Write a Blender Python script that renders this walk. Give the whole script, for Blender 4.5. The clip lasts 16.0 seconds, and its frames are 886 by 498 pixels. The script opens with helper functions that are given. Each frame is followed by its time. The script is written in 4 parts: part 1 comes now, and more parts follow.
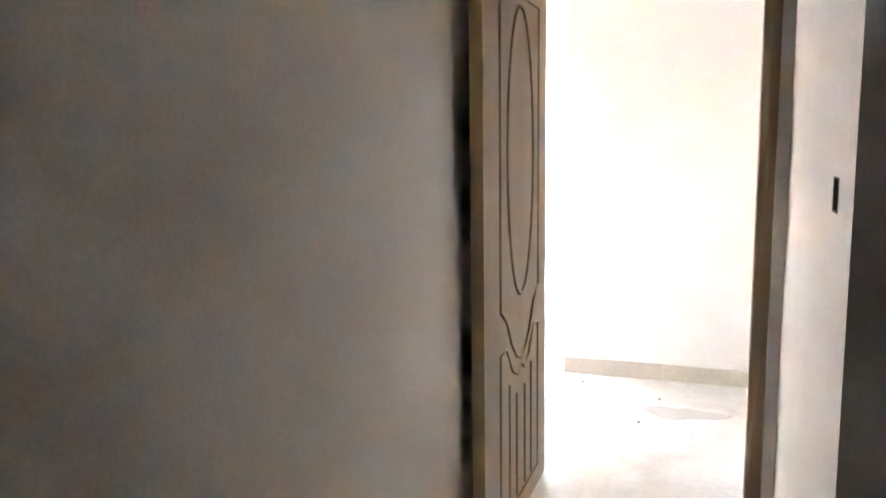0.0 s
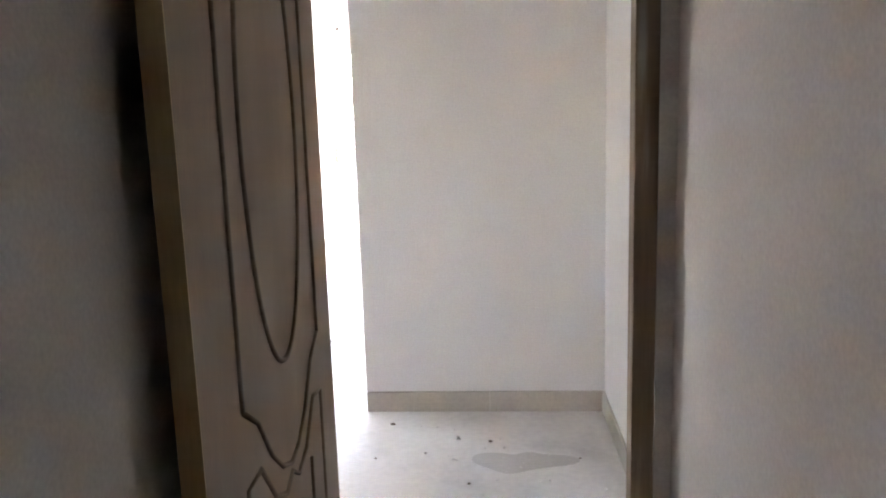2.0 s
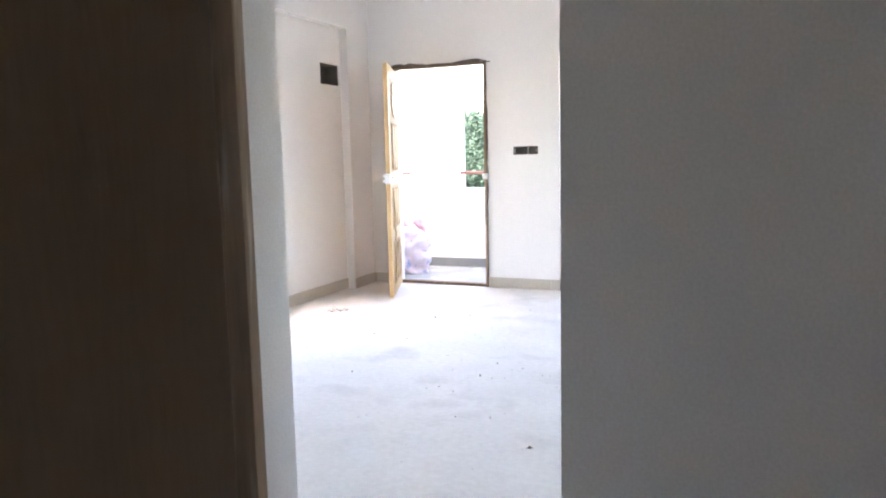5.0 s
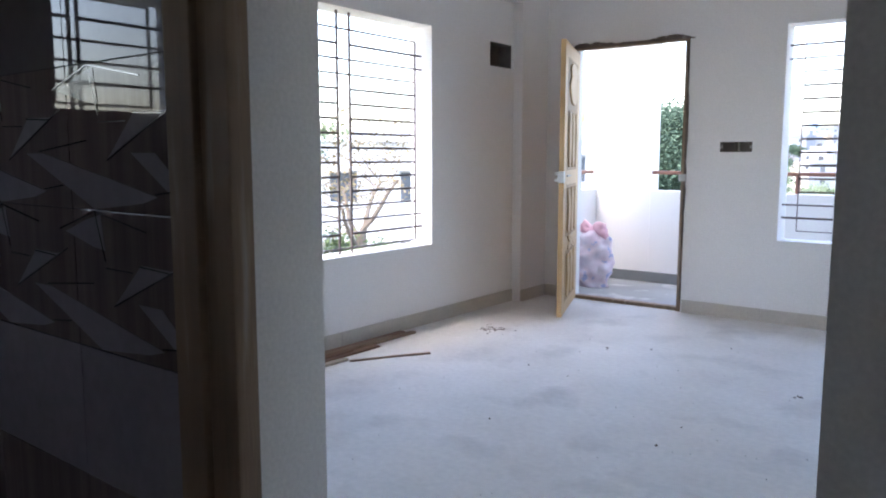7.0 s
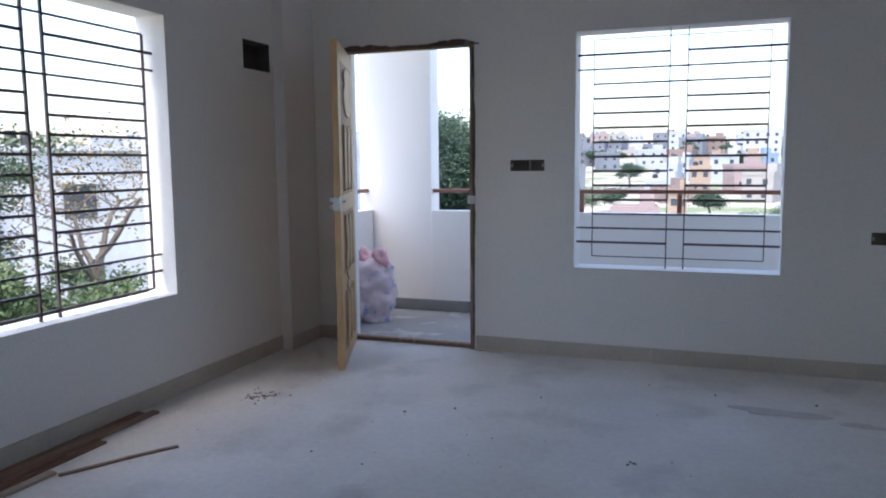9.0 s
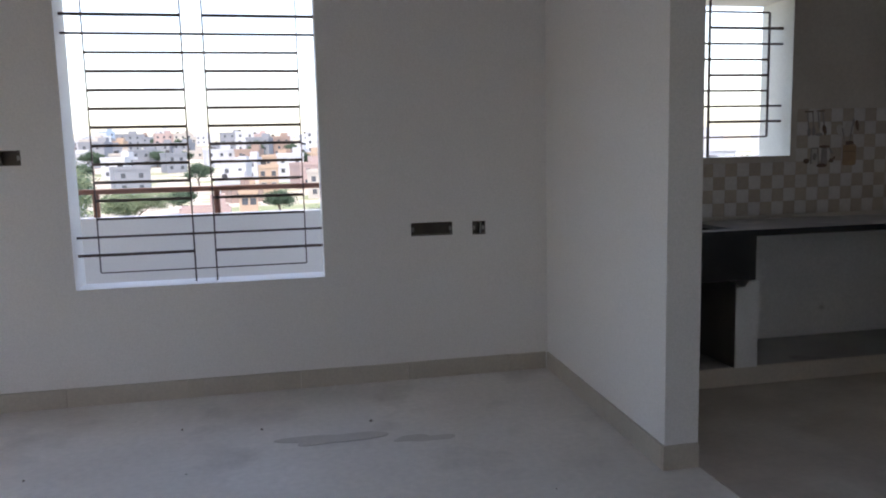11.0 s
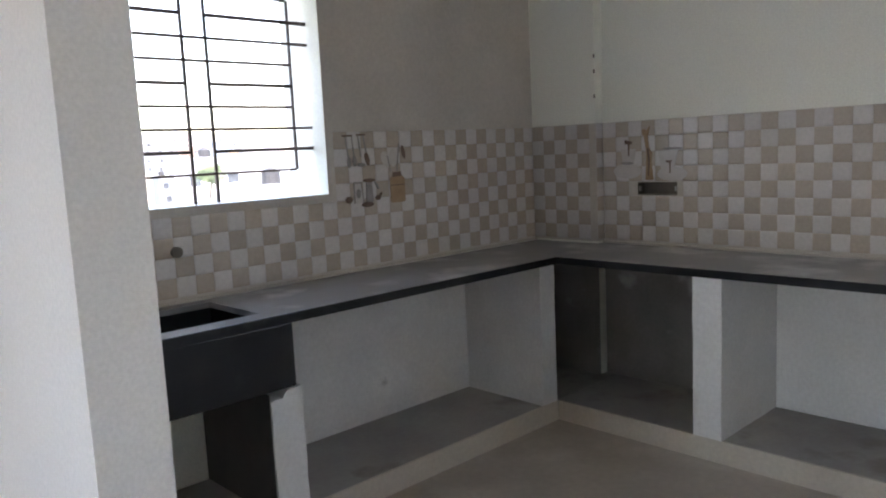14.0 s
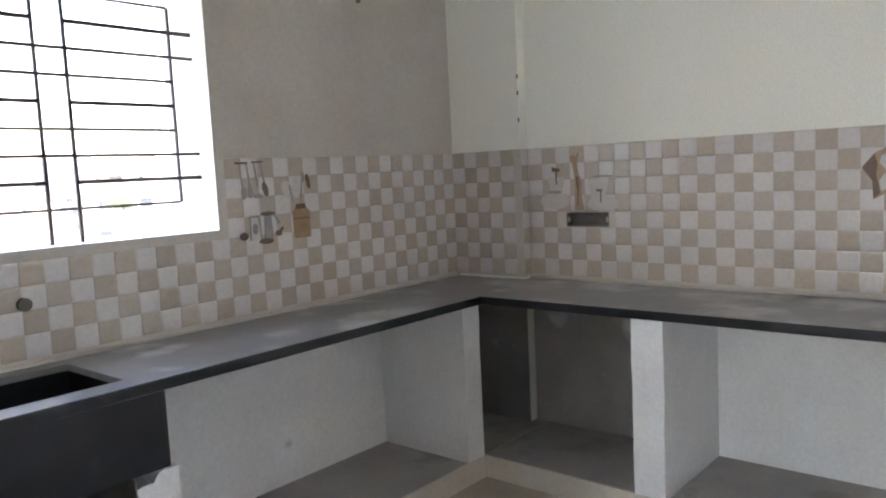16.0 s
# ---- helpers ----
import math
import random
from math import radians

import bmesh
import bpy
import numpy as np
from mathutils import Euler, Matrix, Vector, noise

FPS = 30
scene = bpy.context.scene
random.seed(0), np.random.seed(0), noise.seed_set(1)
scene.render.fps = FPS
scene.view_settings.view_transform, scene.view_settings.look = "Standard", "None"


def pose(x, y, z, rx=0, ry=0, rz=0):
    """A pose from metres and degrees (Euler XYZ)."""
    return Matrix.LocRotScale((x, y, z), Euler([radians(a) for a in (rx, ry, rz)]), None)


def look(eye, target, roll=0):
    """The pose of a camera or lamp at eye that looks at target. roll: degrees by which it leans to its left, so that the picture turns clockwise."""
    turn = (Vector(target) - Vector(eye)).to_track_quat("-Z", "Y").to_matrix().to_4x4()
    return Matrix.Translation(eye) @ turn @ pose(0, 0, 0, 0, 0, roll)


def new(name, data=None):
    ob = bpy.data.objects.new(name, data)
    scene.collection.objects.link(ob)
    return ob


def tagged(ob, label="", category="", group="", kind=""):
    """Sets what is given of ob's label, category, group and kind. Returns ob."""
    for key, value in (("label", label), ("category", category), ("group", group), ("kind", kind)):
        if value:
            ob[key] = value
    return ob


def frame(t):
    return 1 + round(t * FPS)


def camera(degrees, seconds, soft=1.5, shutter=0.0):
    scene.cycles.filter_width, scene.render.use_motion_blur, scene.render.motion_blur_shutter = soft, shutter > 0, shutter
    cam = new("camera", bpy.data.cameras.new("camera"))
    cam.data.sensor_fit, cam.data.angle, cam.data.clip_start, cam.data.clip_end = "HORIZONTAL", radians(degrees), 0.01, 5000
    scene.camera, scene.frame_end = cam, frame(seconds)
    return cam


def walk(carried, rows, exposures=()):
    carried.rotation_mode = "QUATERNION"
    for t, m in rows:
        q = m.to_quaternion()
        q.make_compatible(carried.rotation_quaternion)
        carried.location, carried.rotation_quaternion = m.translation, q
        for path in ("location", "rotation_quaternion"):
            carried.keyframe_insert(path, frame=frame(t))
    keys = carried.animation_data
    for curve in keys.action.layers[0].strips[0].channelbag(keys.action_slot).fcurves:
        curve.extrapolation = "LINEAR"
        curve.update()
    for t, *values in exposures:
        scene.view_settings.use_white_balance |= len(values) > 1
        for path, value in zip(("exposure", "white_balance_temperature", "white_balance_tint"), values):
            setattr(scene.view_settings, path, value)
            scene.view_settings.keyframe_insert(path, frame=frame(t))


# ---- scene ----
cam = camera(60.8, 16.0, soft=2.0)
PATH = [
    (0, (0.755, -3.548, 1.44), (0.096, -1.679, 1.163), -0.8),
    (0.5, (0.739, -3.298, 1.426), (0.279, -1.374, 1.132), -1.4),
    (1, (0.696, -3.032, 1.421), (0.274, -1.101, 1.114), -1.7),
    (1.5, (0.631, -2.741, 1.405), (0.345, -0.789, 1.075), -1.6),
    (2, (0.588, -2.433, 1.396), (0.439, -0.467, 1.061), -1.8),
    (2.5, (0.545, -2.116, 1.391), (0.417, -0.148, 1.063), -2.1),
    (3, (0.497, -1.817, 1.374), (0.265, 0.145, 1.061), -1.8),
    (3.2, (0.485, -1.702, 1.366), (0.236, 0.258, 1.054), -1.9),
    (5.3, (0.36, -0.609, 1.225), (-0.507, 1.179, 0.996), -1.2),
    (5.5, (0.337, -0.509, 1.213), (-0.584, 1.251, 0.984), -1.3),
    (6, (0.280, -0.244, 1.206), (-0.862, 1.381, 0.973), -1.9),
    (6.5, (0.221, -0.048, 1.229), (-1.034, 1.491, 0.987), -0.8),
    (7, (0.086, 0.187, 1.226), (-1.127, 1.758, 0.983), -0.0),
    (7.5, (-0.026, 0.417, 1.265), (-1.193, 2.021, 1.018), -0.5),
    (8, (-0.165, 0.657, 1.284), (-1.304, 2.285, 1.053), -0.5),
    (8.5, (-0.348, 0.815, 1.306), (-1.391, 2.505, 1.076), -0.2),
    (9, (-0.449, 0.992, 1.323), (-1.125, 2.86, 1.095), -0.5),
    (9.5, (-0.507, 1.186, 1.302), (-0.933, 3.124, 1.052), -1.2),
    (10, (-0.361, 1.444, 1.215), (-0.557, 3.423, 0.995), -1.3),
    (10.2, (-0.352, 1.52, 1.212), (-0.419, 3.506, 0.989), -1.2),
    (12.3, (0.144, 2.529, 1.362), (1.049, 4.289, 1.076), -2.4),
    (12.5, (0.212, 2.618, 1.361), (1.178, 4.346, 1.078), -2.5),
    (13, (0.351, 2.831, 1.369), (1.535, 4.418, 1.092), -2.5),
    (13.5, (0.551, 2.97, 1.375), (1.841, 4.474, 1.101), -3.0),
    (14, (0.726, 3.101, 1.378), (2.094, 4.536, 1.121), -2.7),
    (14.5, (0.854, 3.234, 1.384), (2.323, 4.568, 1.136), -2.4),
    (15, (0.963, 3.307, 1.393), (2.568, 4.476, 1.151), -2.4),
    (15.5, (1.026, 3.335, 1.396), (2.675, 4.442, 1.165), -2.4),
    (16, (1.039, 3.347, 1.392), (2.553, 4.638, 1.19), -2.8),
]
EXPOSURES = [(0, 8.25, 8000, 19), (0.3, 7.9, 7900, 19), (0.7, 7.5, 7700, 18), (1.5, 7.0, 7650, 18), (2.5, 6.45, 7600, 18), (3.2, 6.2, 7550, 18), (5.3, 4.55, 7000, 14), (7, 3.5, 6400, 13), (8.5, 2.42, 6150, 12),
             (10.2, 2.25, 6550, 14), (12.3, 3.2, 7600, 17), (13, 3.6, 7350, 16), (14, 4.02, 7150, 15), (15, 4.44, 7150, 15), (16, 4.8, 7200, 15)]
walk(cam, [(t, look(eye, target, roll)) for t, eye, target, roll in PATH], EXPOSURES)

# ---- light ----
world = bpy.data.worlds.new("overcast_sky")
scene.world = world
world.use_nodes = True
wn, wl = world.node_tree.nodes, world.node_tree.links
sky = wn.new("ShaderNodeTexSky")
sky.sky_type, sky.sun_disc = "NISHITA", False
sky.sun_elevation, sky.sun_rotation = radians(66), radians(194)
sky.air_density, sky.dust_density, sky.ozone_density = 1.0, 3.0, 0.5
wl.new(sky.outputs[0], wn["Background"].inputs[0])
wn["Background"].inputs[1].default_value = 0.15
sun = new("sun", bpy.data.lights.new("sun", "SUN"))
scene.cycles.max_bounces, scene.cycles.diffuse_bounces = 16, 12
sun.data.energy, sun.data.angle, sun.data.color = 0.6, radians(25), (1.0, 0.96, 0.9)
sun.matrix_world = look((-3.0, -12.0, 28), (0, 0, 0), 0)


# ---- materials ----
def mat(name, c1, c2, rough=0.6, s1=2.0, s2=45.0, bump=0.15, metal=0.0, stretch=(1, 1, 1), c3=None, s3=0.8, lo3=0.58, hi3=0.7,
        per_piece=0.0, spec=0.5, coat=0.0, bdist=0.003):
    """Two-scale procedural paint: a broad drift from c1 to c2, a fine grain, stains of c3 with an edge, and fine relief."""
    m = bpy.data.materials.new(name)
    m.use_nodes = True
    n, l = m.node_tree.nodes, m.node_tree.links
    b = n["Principled BSDF"]
    geo, mapping = n.new("ShaderNodeNewGeometry"), n.new("ShaderNodeMapping")
    mapping.inputs["Scale"].default_value = stretch
    l.new(geo.outputs["Position"], mapping.inputs[0])

    def tex(scale, detail=4.0):
        t = n.new("ShaderNodeTexNoise")
        t.inputs["Scale"].default_value, t.inputs["Detail"].default_value = scale, detail
        l.new(mapping.outputs[0], t.inputs["Vector"])
        return t.outputs["Fac"]

    def mix(fac, a, c, mode="MIX"):
        x = n.new("ShaderNodeMix")
        x.data_type, x.blend_type = "RGBA", mode
        for socket, value in ((x.inputs[0], fac), (x.inputs[6], a), (x.inputs[7], c)):
            if isinstance(value, (int, float)):
                socket.default_value = value
            elif isinstance(value, tuple):
                socket.default_value = (*value, 1)
            else:
                l.new(value, socket)
        return x.outputs[2]

    def ramp(value, lo, hi):
        r = n.new("ShaderNodeMapRange")
        r.inputs[1].default_value, r.inputs[2].default_value = lo, hi
        l.new(value, r.inputs[0])
        return r.outputs[0]

    broad, fine = tex(s1), tex(s2, 6.0)
    col = mix(ramp(broad, 0.3, 0.7), c1, c2)
    if c3:
        col = mix(ramp(tex(s3, 7.0), lo3, hi3), col, c3)
    col = mix(0.22, col, mix(ramp(fine, 0.25, 0.75), (0.6, 0.6, 0.6), (1.25, 1.25, 1.25)), "MULTIPLY")
    if per_piece:
        info, hsv = n.new("ShaderNodeObjectInfo"), n.new("ShaderNodeHueSaturation")
        r = n.new("ShaderNodeMapRange")
        r.inputs[3].default_value, r.inputs[4].default_value = 1 - per_piece, 1 + per_piece
        l.new(info.outputs["Random"], r.inputs[0])
        l.new(r.outputs[0], hsv.inputs["Value"])
        l.new(col, hsv.inputs["Color"])
        col = hsv.outputs[0]
    l.new(col, b.inputs["Base Color"])
    rr = n.new("ShaderNodeMapRange")
    rr.inputs[3].default_value, rr.inputs[4].default_value = max(0.02, rough * 0.85), min(1.0, rough * 1.12)
    l.new(fine, rr.inputs[0])
    l.new(rr.outputs[0], b.inputs["Roughness"])
    b.inputs["Metallic"].default_value, b.inputs["Specular IOR Level"].default_value = metal, spec
    b.inputs["Coat Weight"].default_value = coat
    b.inputs["Coat Roughness"].default_value = 0.05
    if bump:
        bp = n.new("ShaderNodeBump")
        bp.inputs["Strength"].default_value, bp.inputs["Distance"].default_value = bump, bdist
        l.new(fine, bp.inputs["Height"])
        l.new(bp.outputs[0], b.inputs["Normal"])
    return m


PAINT = mat("wall_paint", (0.805, 0.785, 0.76), (0.835, 0.815, 0.79), 0.75, 0.9, 120, 0.12)
PAINT_K = mat("kitchen_paint", (0.785, 0.785, 0.715), (0.815, 0.815, 0.745), 0.7, 0.9, 120, 0.12)
CEIL = mat("ceiling_paint", (0.76, 0.76, 0.75), (0.8, 0.8, 0.79), 0.8, 1.0, 90, 0.1)
WHITEWASH = mat("rough_whitewash", (0.69, 0.69, 0.68), (0.75, 0.75, 0.74), 0.85, 5.0, 60, 0.18, c3=(0.5, 0.49, 0.475), s3=6.0, lo3=0.74, hi3=0.8)
GREYWASH = mat("mottled_dark_grey", (0.20, 0.19, 0.175), (0.27, 0.26, 0.24), 0.9, 4.0, 50, 0.4, c3=(0.42, 0.41, 0.39), s3=5.0, lo3=0.6, hi3=0.72)
FLOOR = mat("dusty_cement_floor", (0.65, 0.622, 0.595), (0.77, 0.748, 0.725), 0.62, 1.4, 30, 0.25, c3=(0.57, 0.55, 0.53), s3=2.4, lo3=0.54, hi3=0.7)
FLOOR_K = mat("brown_cement_floor", (0.37, 0.32, 0.27), (0.44, 0.385, 0.33), 0.6, 1.6, 30, 0.25, c3=(0.5, 0.46, 0.405), s3=1.5, lo3=0.5, hi3=0.64)
CEMENT = mat("grey_cement", (0.30, 0.285, 0.277), (0.38, 0.365, 0.34), 0.8, 3.0, 45, 0.35, c3=(0.24, 0.225, 0.2), s3=4.0)
SKIRT = mat("beige_skirting_tile", (0.50, 0.455, 0.385), (0.56, 0.51, 0.435), 0.45, 3.0, 60, 0.1, per_piece=0.05)
SKIRT_B = mat("grey_balcony_skirting", (0.17, 0.18, 0.185), (0.22, 0.23, 0.235), 0.6, 3.0, 60, 0.15)
BALC = mat("balcony_cement", (0.25, 0.255, 0.25), (0.34, 0.345, 0.34), 0.6, 1.8, 40, 0.25, c3=(0.58, 0.58, 0.56), s3=4.0, lo3=0.55, hi3=0.7)
TEAK = mat("pale_teak", (0.50, 0.32, 0.145), (0.62, 0.42, 0.21), 0.5, 3.0, 26, 0.2, stretch=(9, 9, 0.7))
CARVING_SHADE = mat("shaded_teak", (0.30, 0.175, 0.075), (0.38, 0.235, 0.105), 0.6, 3.0, 26, 0.2, stretch=(9, 9, 0.7))
TEAK_DARK = mat("old_teak_frame", (0.20, 0.135, 0.085), (0.30, 0.21, 0.135), 0.65, 3.0, 26, 0.3, stretch=(9, 9, 0.7), c3=(0.42, 0.36, 0.29), s3=3.0, lo3=0.6, hi3=0.75)
LEAFSKIN = mat("primed_door_skin", (0.255, 0.165, 0.105), (0.3, 0.2, 0.13), 0.5, 2.0, 40, 0.1, stretch=(5, 5, 0.8))
LEAFEDGE = mat("raw_door_edge", (0.50, 0.36, 0.2), (0.58, 0.43, 0.26), 0.6, 3.0, 30, 0.2, stretch=(6, 6, 0.8))
GROOVE = mat("dark_brown_groove", (0.17, 0.115, 0.075), (0.21, 0.145, 0.095), 0.6, 2.0, 40, 0.1, stretch=(5, 5, 0.8))
EDGE = mat("broken_plaster_edge", (0.10, 0.075, 0.06), (0.17, 0.13, 0.105), 0.9, 6.0, 60, 0.5, c3=(0.34, 0.3, 0.26), s3=8.0, lo3=0.6, hi3=0.7)
IRON = mat("brown_painted_iron", (0.06, 0.042, 0.04), (0.095, 0.066, 0.06), 0.5, 6.0, 80, 0.2, spec=0.4)
RAILRED = mat("red_oxide_pipe", (0.20, 0.085, 0.055), (0.27, 0.125, 0.085), 0.5, 4.0, 60, 0.15)
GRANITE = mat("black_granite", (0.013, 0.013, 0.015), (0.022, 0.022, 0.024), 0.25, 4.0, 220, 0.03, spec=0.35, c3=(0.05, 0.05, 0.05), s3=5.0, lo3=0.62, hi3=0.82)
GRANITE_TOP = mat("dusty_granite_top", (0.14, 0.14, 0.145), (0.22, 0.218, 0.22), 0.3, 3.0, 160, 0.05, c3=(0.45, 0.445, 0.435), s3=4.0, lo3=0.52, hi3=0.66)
TILE_W = mat("white_glazed_tile", (0.58, 0.555, 0.545), (0.63, 0.60, 0.59), 0.14, 3.0, 60, 0.02, per_piece=0.04)
TILE_B = mat("beige_glazed_tile", (0.43, 0.365, 0.305), (0.475, 0.405, 0.34), 0.16, 3.0, 60, 0.03, per_piece=0.06)
GROUT = mat("grout", (0.47, 0.43, 0.385), (0.54, 0.5, 0.45), 0.85, 3.0, 60, 0.2)
BATH_DARK = mat("dark_brown_gloss_tile", (0.15, 0.115, 0.11), (0.22, 0.172, 0.165), 0.03, 2.0, 14, 0.0, stretch=(14, 14, 0.35), spec=0.15)
BATH_UP = mat("dark_grey_gloss_tile", (0.16, 0.14, 0.146), (0.19, 0.168, 0.174), 0.02, 2.0, 20, 0.0, spec=0.15)
BATH_LILAC = mat("lilac_grey_gloss_tile", (0.28, 0.256, 0.27), (0.31, 0.285, 0.3), 0.06, 2.0, 30, 0.0, spec=0.18)
BATH_LINE = mat("silver_tile_line", (0.1, 0.1, 0.105), (0.13, 0.13, 0.135), 0.1, 2.0, 30, 0.0, metal=1.0)
PIER_SHADE = mat("shaded_pier_side", (0.07, 0.065, 0.06), (0.11, 0.1, 0.092), 0.9, 3.0, 45, 0.35)
PLATE = mat("pale_zinc_plate", (0.62, 0.62, 0.6), (0.7, 0.7, 0.68), 0.4, 6.0, 60, 0.1, metal=0.2)
DARKBOX = mat("rusty_conduit_box", (0.09, 0.078, 0.068), (0.17, 0.145, 0.12), 0.7, 8.0, 60, 0.3)
STEEL = mat("galvanised_steel", (0.35, 0.34, 0.32), (0.45, 0.44, 0.42), 0.45, 6.0, 60, 0.2, metal=0.8)
SACK = mat("woven_sack", (0.68, 0.52, 0.58), (0.74, 0.67, 0.71), 0.6, 7.0, 130, 0.3, c3=(0.36, 0.4, 0.62), s3=9.0, lo3=0.58, hi3=0.63)
SACK_PINK = mat("pink_sack_plastic", (0.68, 0.36, 0.42), (0.74, 0.48, 0.52), 0.5, 8.0, 90, 0.3)
PLANK_R = mat("red_timber", (0.16, 0.085, 0.055), (0.24, 0.135, 0.09), 0.75, 3.0, 30, 0.3, stretch=(8, 0.8, 8))
PLANK_B = mat("brown_timber", (0.20, 0.13, 0.09), (0.28, 0.19, 0.13), 0.75, 3.0, 30, 0.3, stretch=(8, 0.8, 8))
PLANK_P = mat("pale_timber", (0.36, 0.29, 0.22), (0.44, 0.36, 0.28), 0.75, 3.0, 30, 0.3, stretch=(8, 0.8, 8))
CRUMB = mat("plaster_crumb", (0.62, 0.6, 0.58), (0.7, 0.68, 0.66), 0.9, 20.0, 90, 0.2)
CRUMB_D = mat("dark_crumb", (0.15, 0.12, 0.1), (0.24, 0.2, 0.17), 0.9, 20.0, 90, 0.2)
STAIN = mat("dried_cement", (0.53, 0.505, 0.48), (0.59, 0.565, 0.54), 0.75, 8.0, 70, 0.2)
PRINT_BROWN = mat("brown_print", (0.13, 0.085, 0.065), (0.2, 0.14, 0.11), 0.25, 20.0, 120, 0.0)
PRINT_GREY = mat("grey_print", (0.24, 0.22, 0.215), (0.34, 0.32, 0.31), 0.25, 20.0, 120, 0.0)
PRINT_TAN = mat("tan_print", (0.32, 0.21, 0.13), (0.4, 0.28, 0.18), 0.25, 20.0, 120, 0.0)
PRINT_PALE = mat("pale_print", (0.5, 0.47, 0.45), (0.56, 0.53, 0.51), 0.16, 20.0, 120, 0.0)
def wash(name, c):
    return mat(name, c, tuple(v * 1.08 for v in c), 0.85, 0.3, 3.0, 0.1, c3=tuple(v * 0.75 for v in c), s3=0.25, lo3=0.6, hi3=0.8)


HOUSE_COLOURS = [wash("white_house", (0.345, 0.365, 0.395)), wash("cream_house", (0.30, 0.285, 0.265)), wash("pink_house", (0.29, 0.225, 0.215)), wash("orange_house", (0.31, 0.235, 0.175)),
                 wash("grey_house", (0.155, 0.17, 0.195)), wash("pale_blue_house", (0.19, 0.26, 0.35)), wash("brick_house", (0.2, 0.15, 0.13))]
NEIGHBOUR = wash("whitewashed_house", (0.42, 0.43, 0.445))
ROOF = wash("flat_roof", (0.3, 0.285, 0.27))
ROOF_RED = wash("red_roof", (0.42, 0.2, 0.15))
BLUE = wash("blue_band", (0.16, 0.27, 0.5))
GLASS = mat("dark_far_window", (0.05, 0.058, 0.07), (0.075, 0.085, 0.1), 0.25, 2.0, 20, 0.0)
TANK = mat("black_water_tank", (0.02, 0.02, 0.022), (0.03, 0.03, 0.033), 0.5, 3.0, 30, 0.1)
GROUND = mat("scrubby_ground", (0.24, 0.22, 0.18), (0.34, 0.31, 0.27), 0.95, 0.05, 1.2, 0.2, c3=(0.13, 0.16, 0.08), s3=0.08, lo3=0.5, hi3=0.6)
LEAF_MID = mat("mid_green_leaf", (0.085, 0.115, 0.07), (0.115, 0.15, 0.09), 0.7, 0.6, 5, 0.0, spec=0.15)
LEAF_DARK = mat("dark_green_leaf", (0.04, 0.064, 0.046), (0.056, 0.085, 0.058), 0.8, 0.6, 5, 0.0, spec=0.08)
LEAF_LIGHT = mat("light_green_leaf", (0.075, 0.11, 0.05), (0.115, 0.155, 0.07), 0.7, 0.8, 5, 0.0, spec=0.15)
LEAF_DRY = mat("dry_yellow_leaf", (0.19, 0.14, 0.07), (0.15, 0.13, 0.06), 0.8, 1.0, 5, 0.0)
BARK = mat("tree_bark", (0.12, 0.095, 0.075), (0.19, 0.155, 0.125), 0.9, 5.0, 30, 0.5)


# ---- mesh helpers ----
def box(bm, x0, y0, z0, x1, y1, z1, bevel=0.0):
    r = bmesh.ops.create_cube(bm, size=1.0, matrix=Matrix.Translation(((x0 + x1) / 2, (y0 + y1) / 2, (z0 + z1) / 2)) @ Matrix.Diagonal((abs(x1 - x0), abs(y1 - y0), abs(z1 - z0), 1)))
    if bevel:
        edges = list({e for v in r["verts"] for e in v.link_edges})
        bmesh.ops.bevel(bm, geom=edges, offset=bevel, segments=2, affect="EDGES", profile=0.6)
    return bm


def boxes(*rows, bevel=0.0):
    bm = bmesh.new()
    for r in rows:
        box(bm, *r, bevel=bevel)
    return bm


def sweep(bm, pts, radius, sides=6, closed=False):
    """A round bar along a line of points."""
    pts = [Vector(p) for p in pts]
    rings, count = [], len(pts)
    spans = [max(p[k] for p in pts) - min(p[k] for p in pts) for k in range(3)]
    flat = spans.index(min(spans))
    axis = Vector((flat == 0, flat == 1, flat == 2))
    for i, p in enumerate(pts):
        a = pts[(i - 1) % count] if closed or i else p
        c = pts[(i + 1) % count] if closed or i < count - 1 else p
        d = (c - a).normalized()
        u = d.orthogonal().normalized() if abs(d.dot(axis)) > 0.98 else d.cross(axis).normalized()
        v = d.cross(u)
        r = radius[i] if isinstance(radius, (list, tuple)) else radius
        rings.append([bm.verts.new(p + r * (math.cos(k * math.tau / sides) * u + math.sin(k * math.tau / sides) * v)) for k in range(sides)])
    for i in range(count if closed else count - 1):
        a, b = rings[i], rings[(i + 1) % count]
        for k in range(sides):
            bm.faces.new((a[k], a[(k + 1) % sides], b[(k + 1) % sides], b[k]))
    if not closed:
        bm.faces.new(rings[0][::-1])
        bm.faces.new(rings[-1])
    return bm


def tri_prism(bm, pts, depth):
    """A flat piece with an outline in x and z, its face towards -y."""
    f = bm.faces.new([bm.verts.new((x, 0.0, z)) for x, z in pts])
    r = bmesh.ops.extrude_face_region(bm, geom=[f])
    bmesh.ops.translate(bm, vec=(0, -depth, 0), verts=[v for v in r["geom"] if isinstance(v, bmesh.types.BMVert)])
    return bm


def finish(name, bm, material, smooth=False):
    bmesh.ops.recalc_face_normals(bm, faces=bm.faces)
    me = bpy.data.meshes.new(name)
    bm.to_mesh(me)
    bm.free()
    me.materials.append(material)
    if smooth:
        me.polygons.foreach_set("use_smooth", [True] * len(me.polygons))
    return me


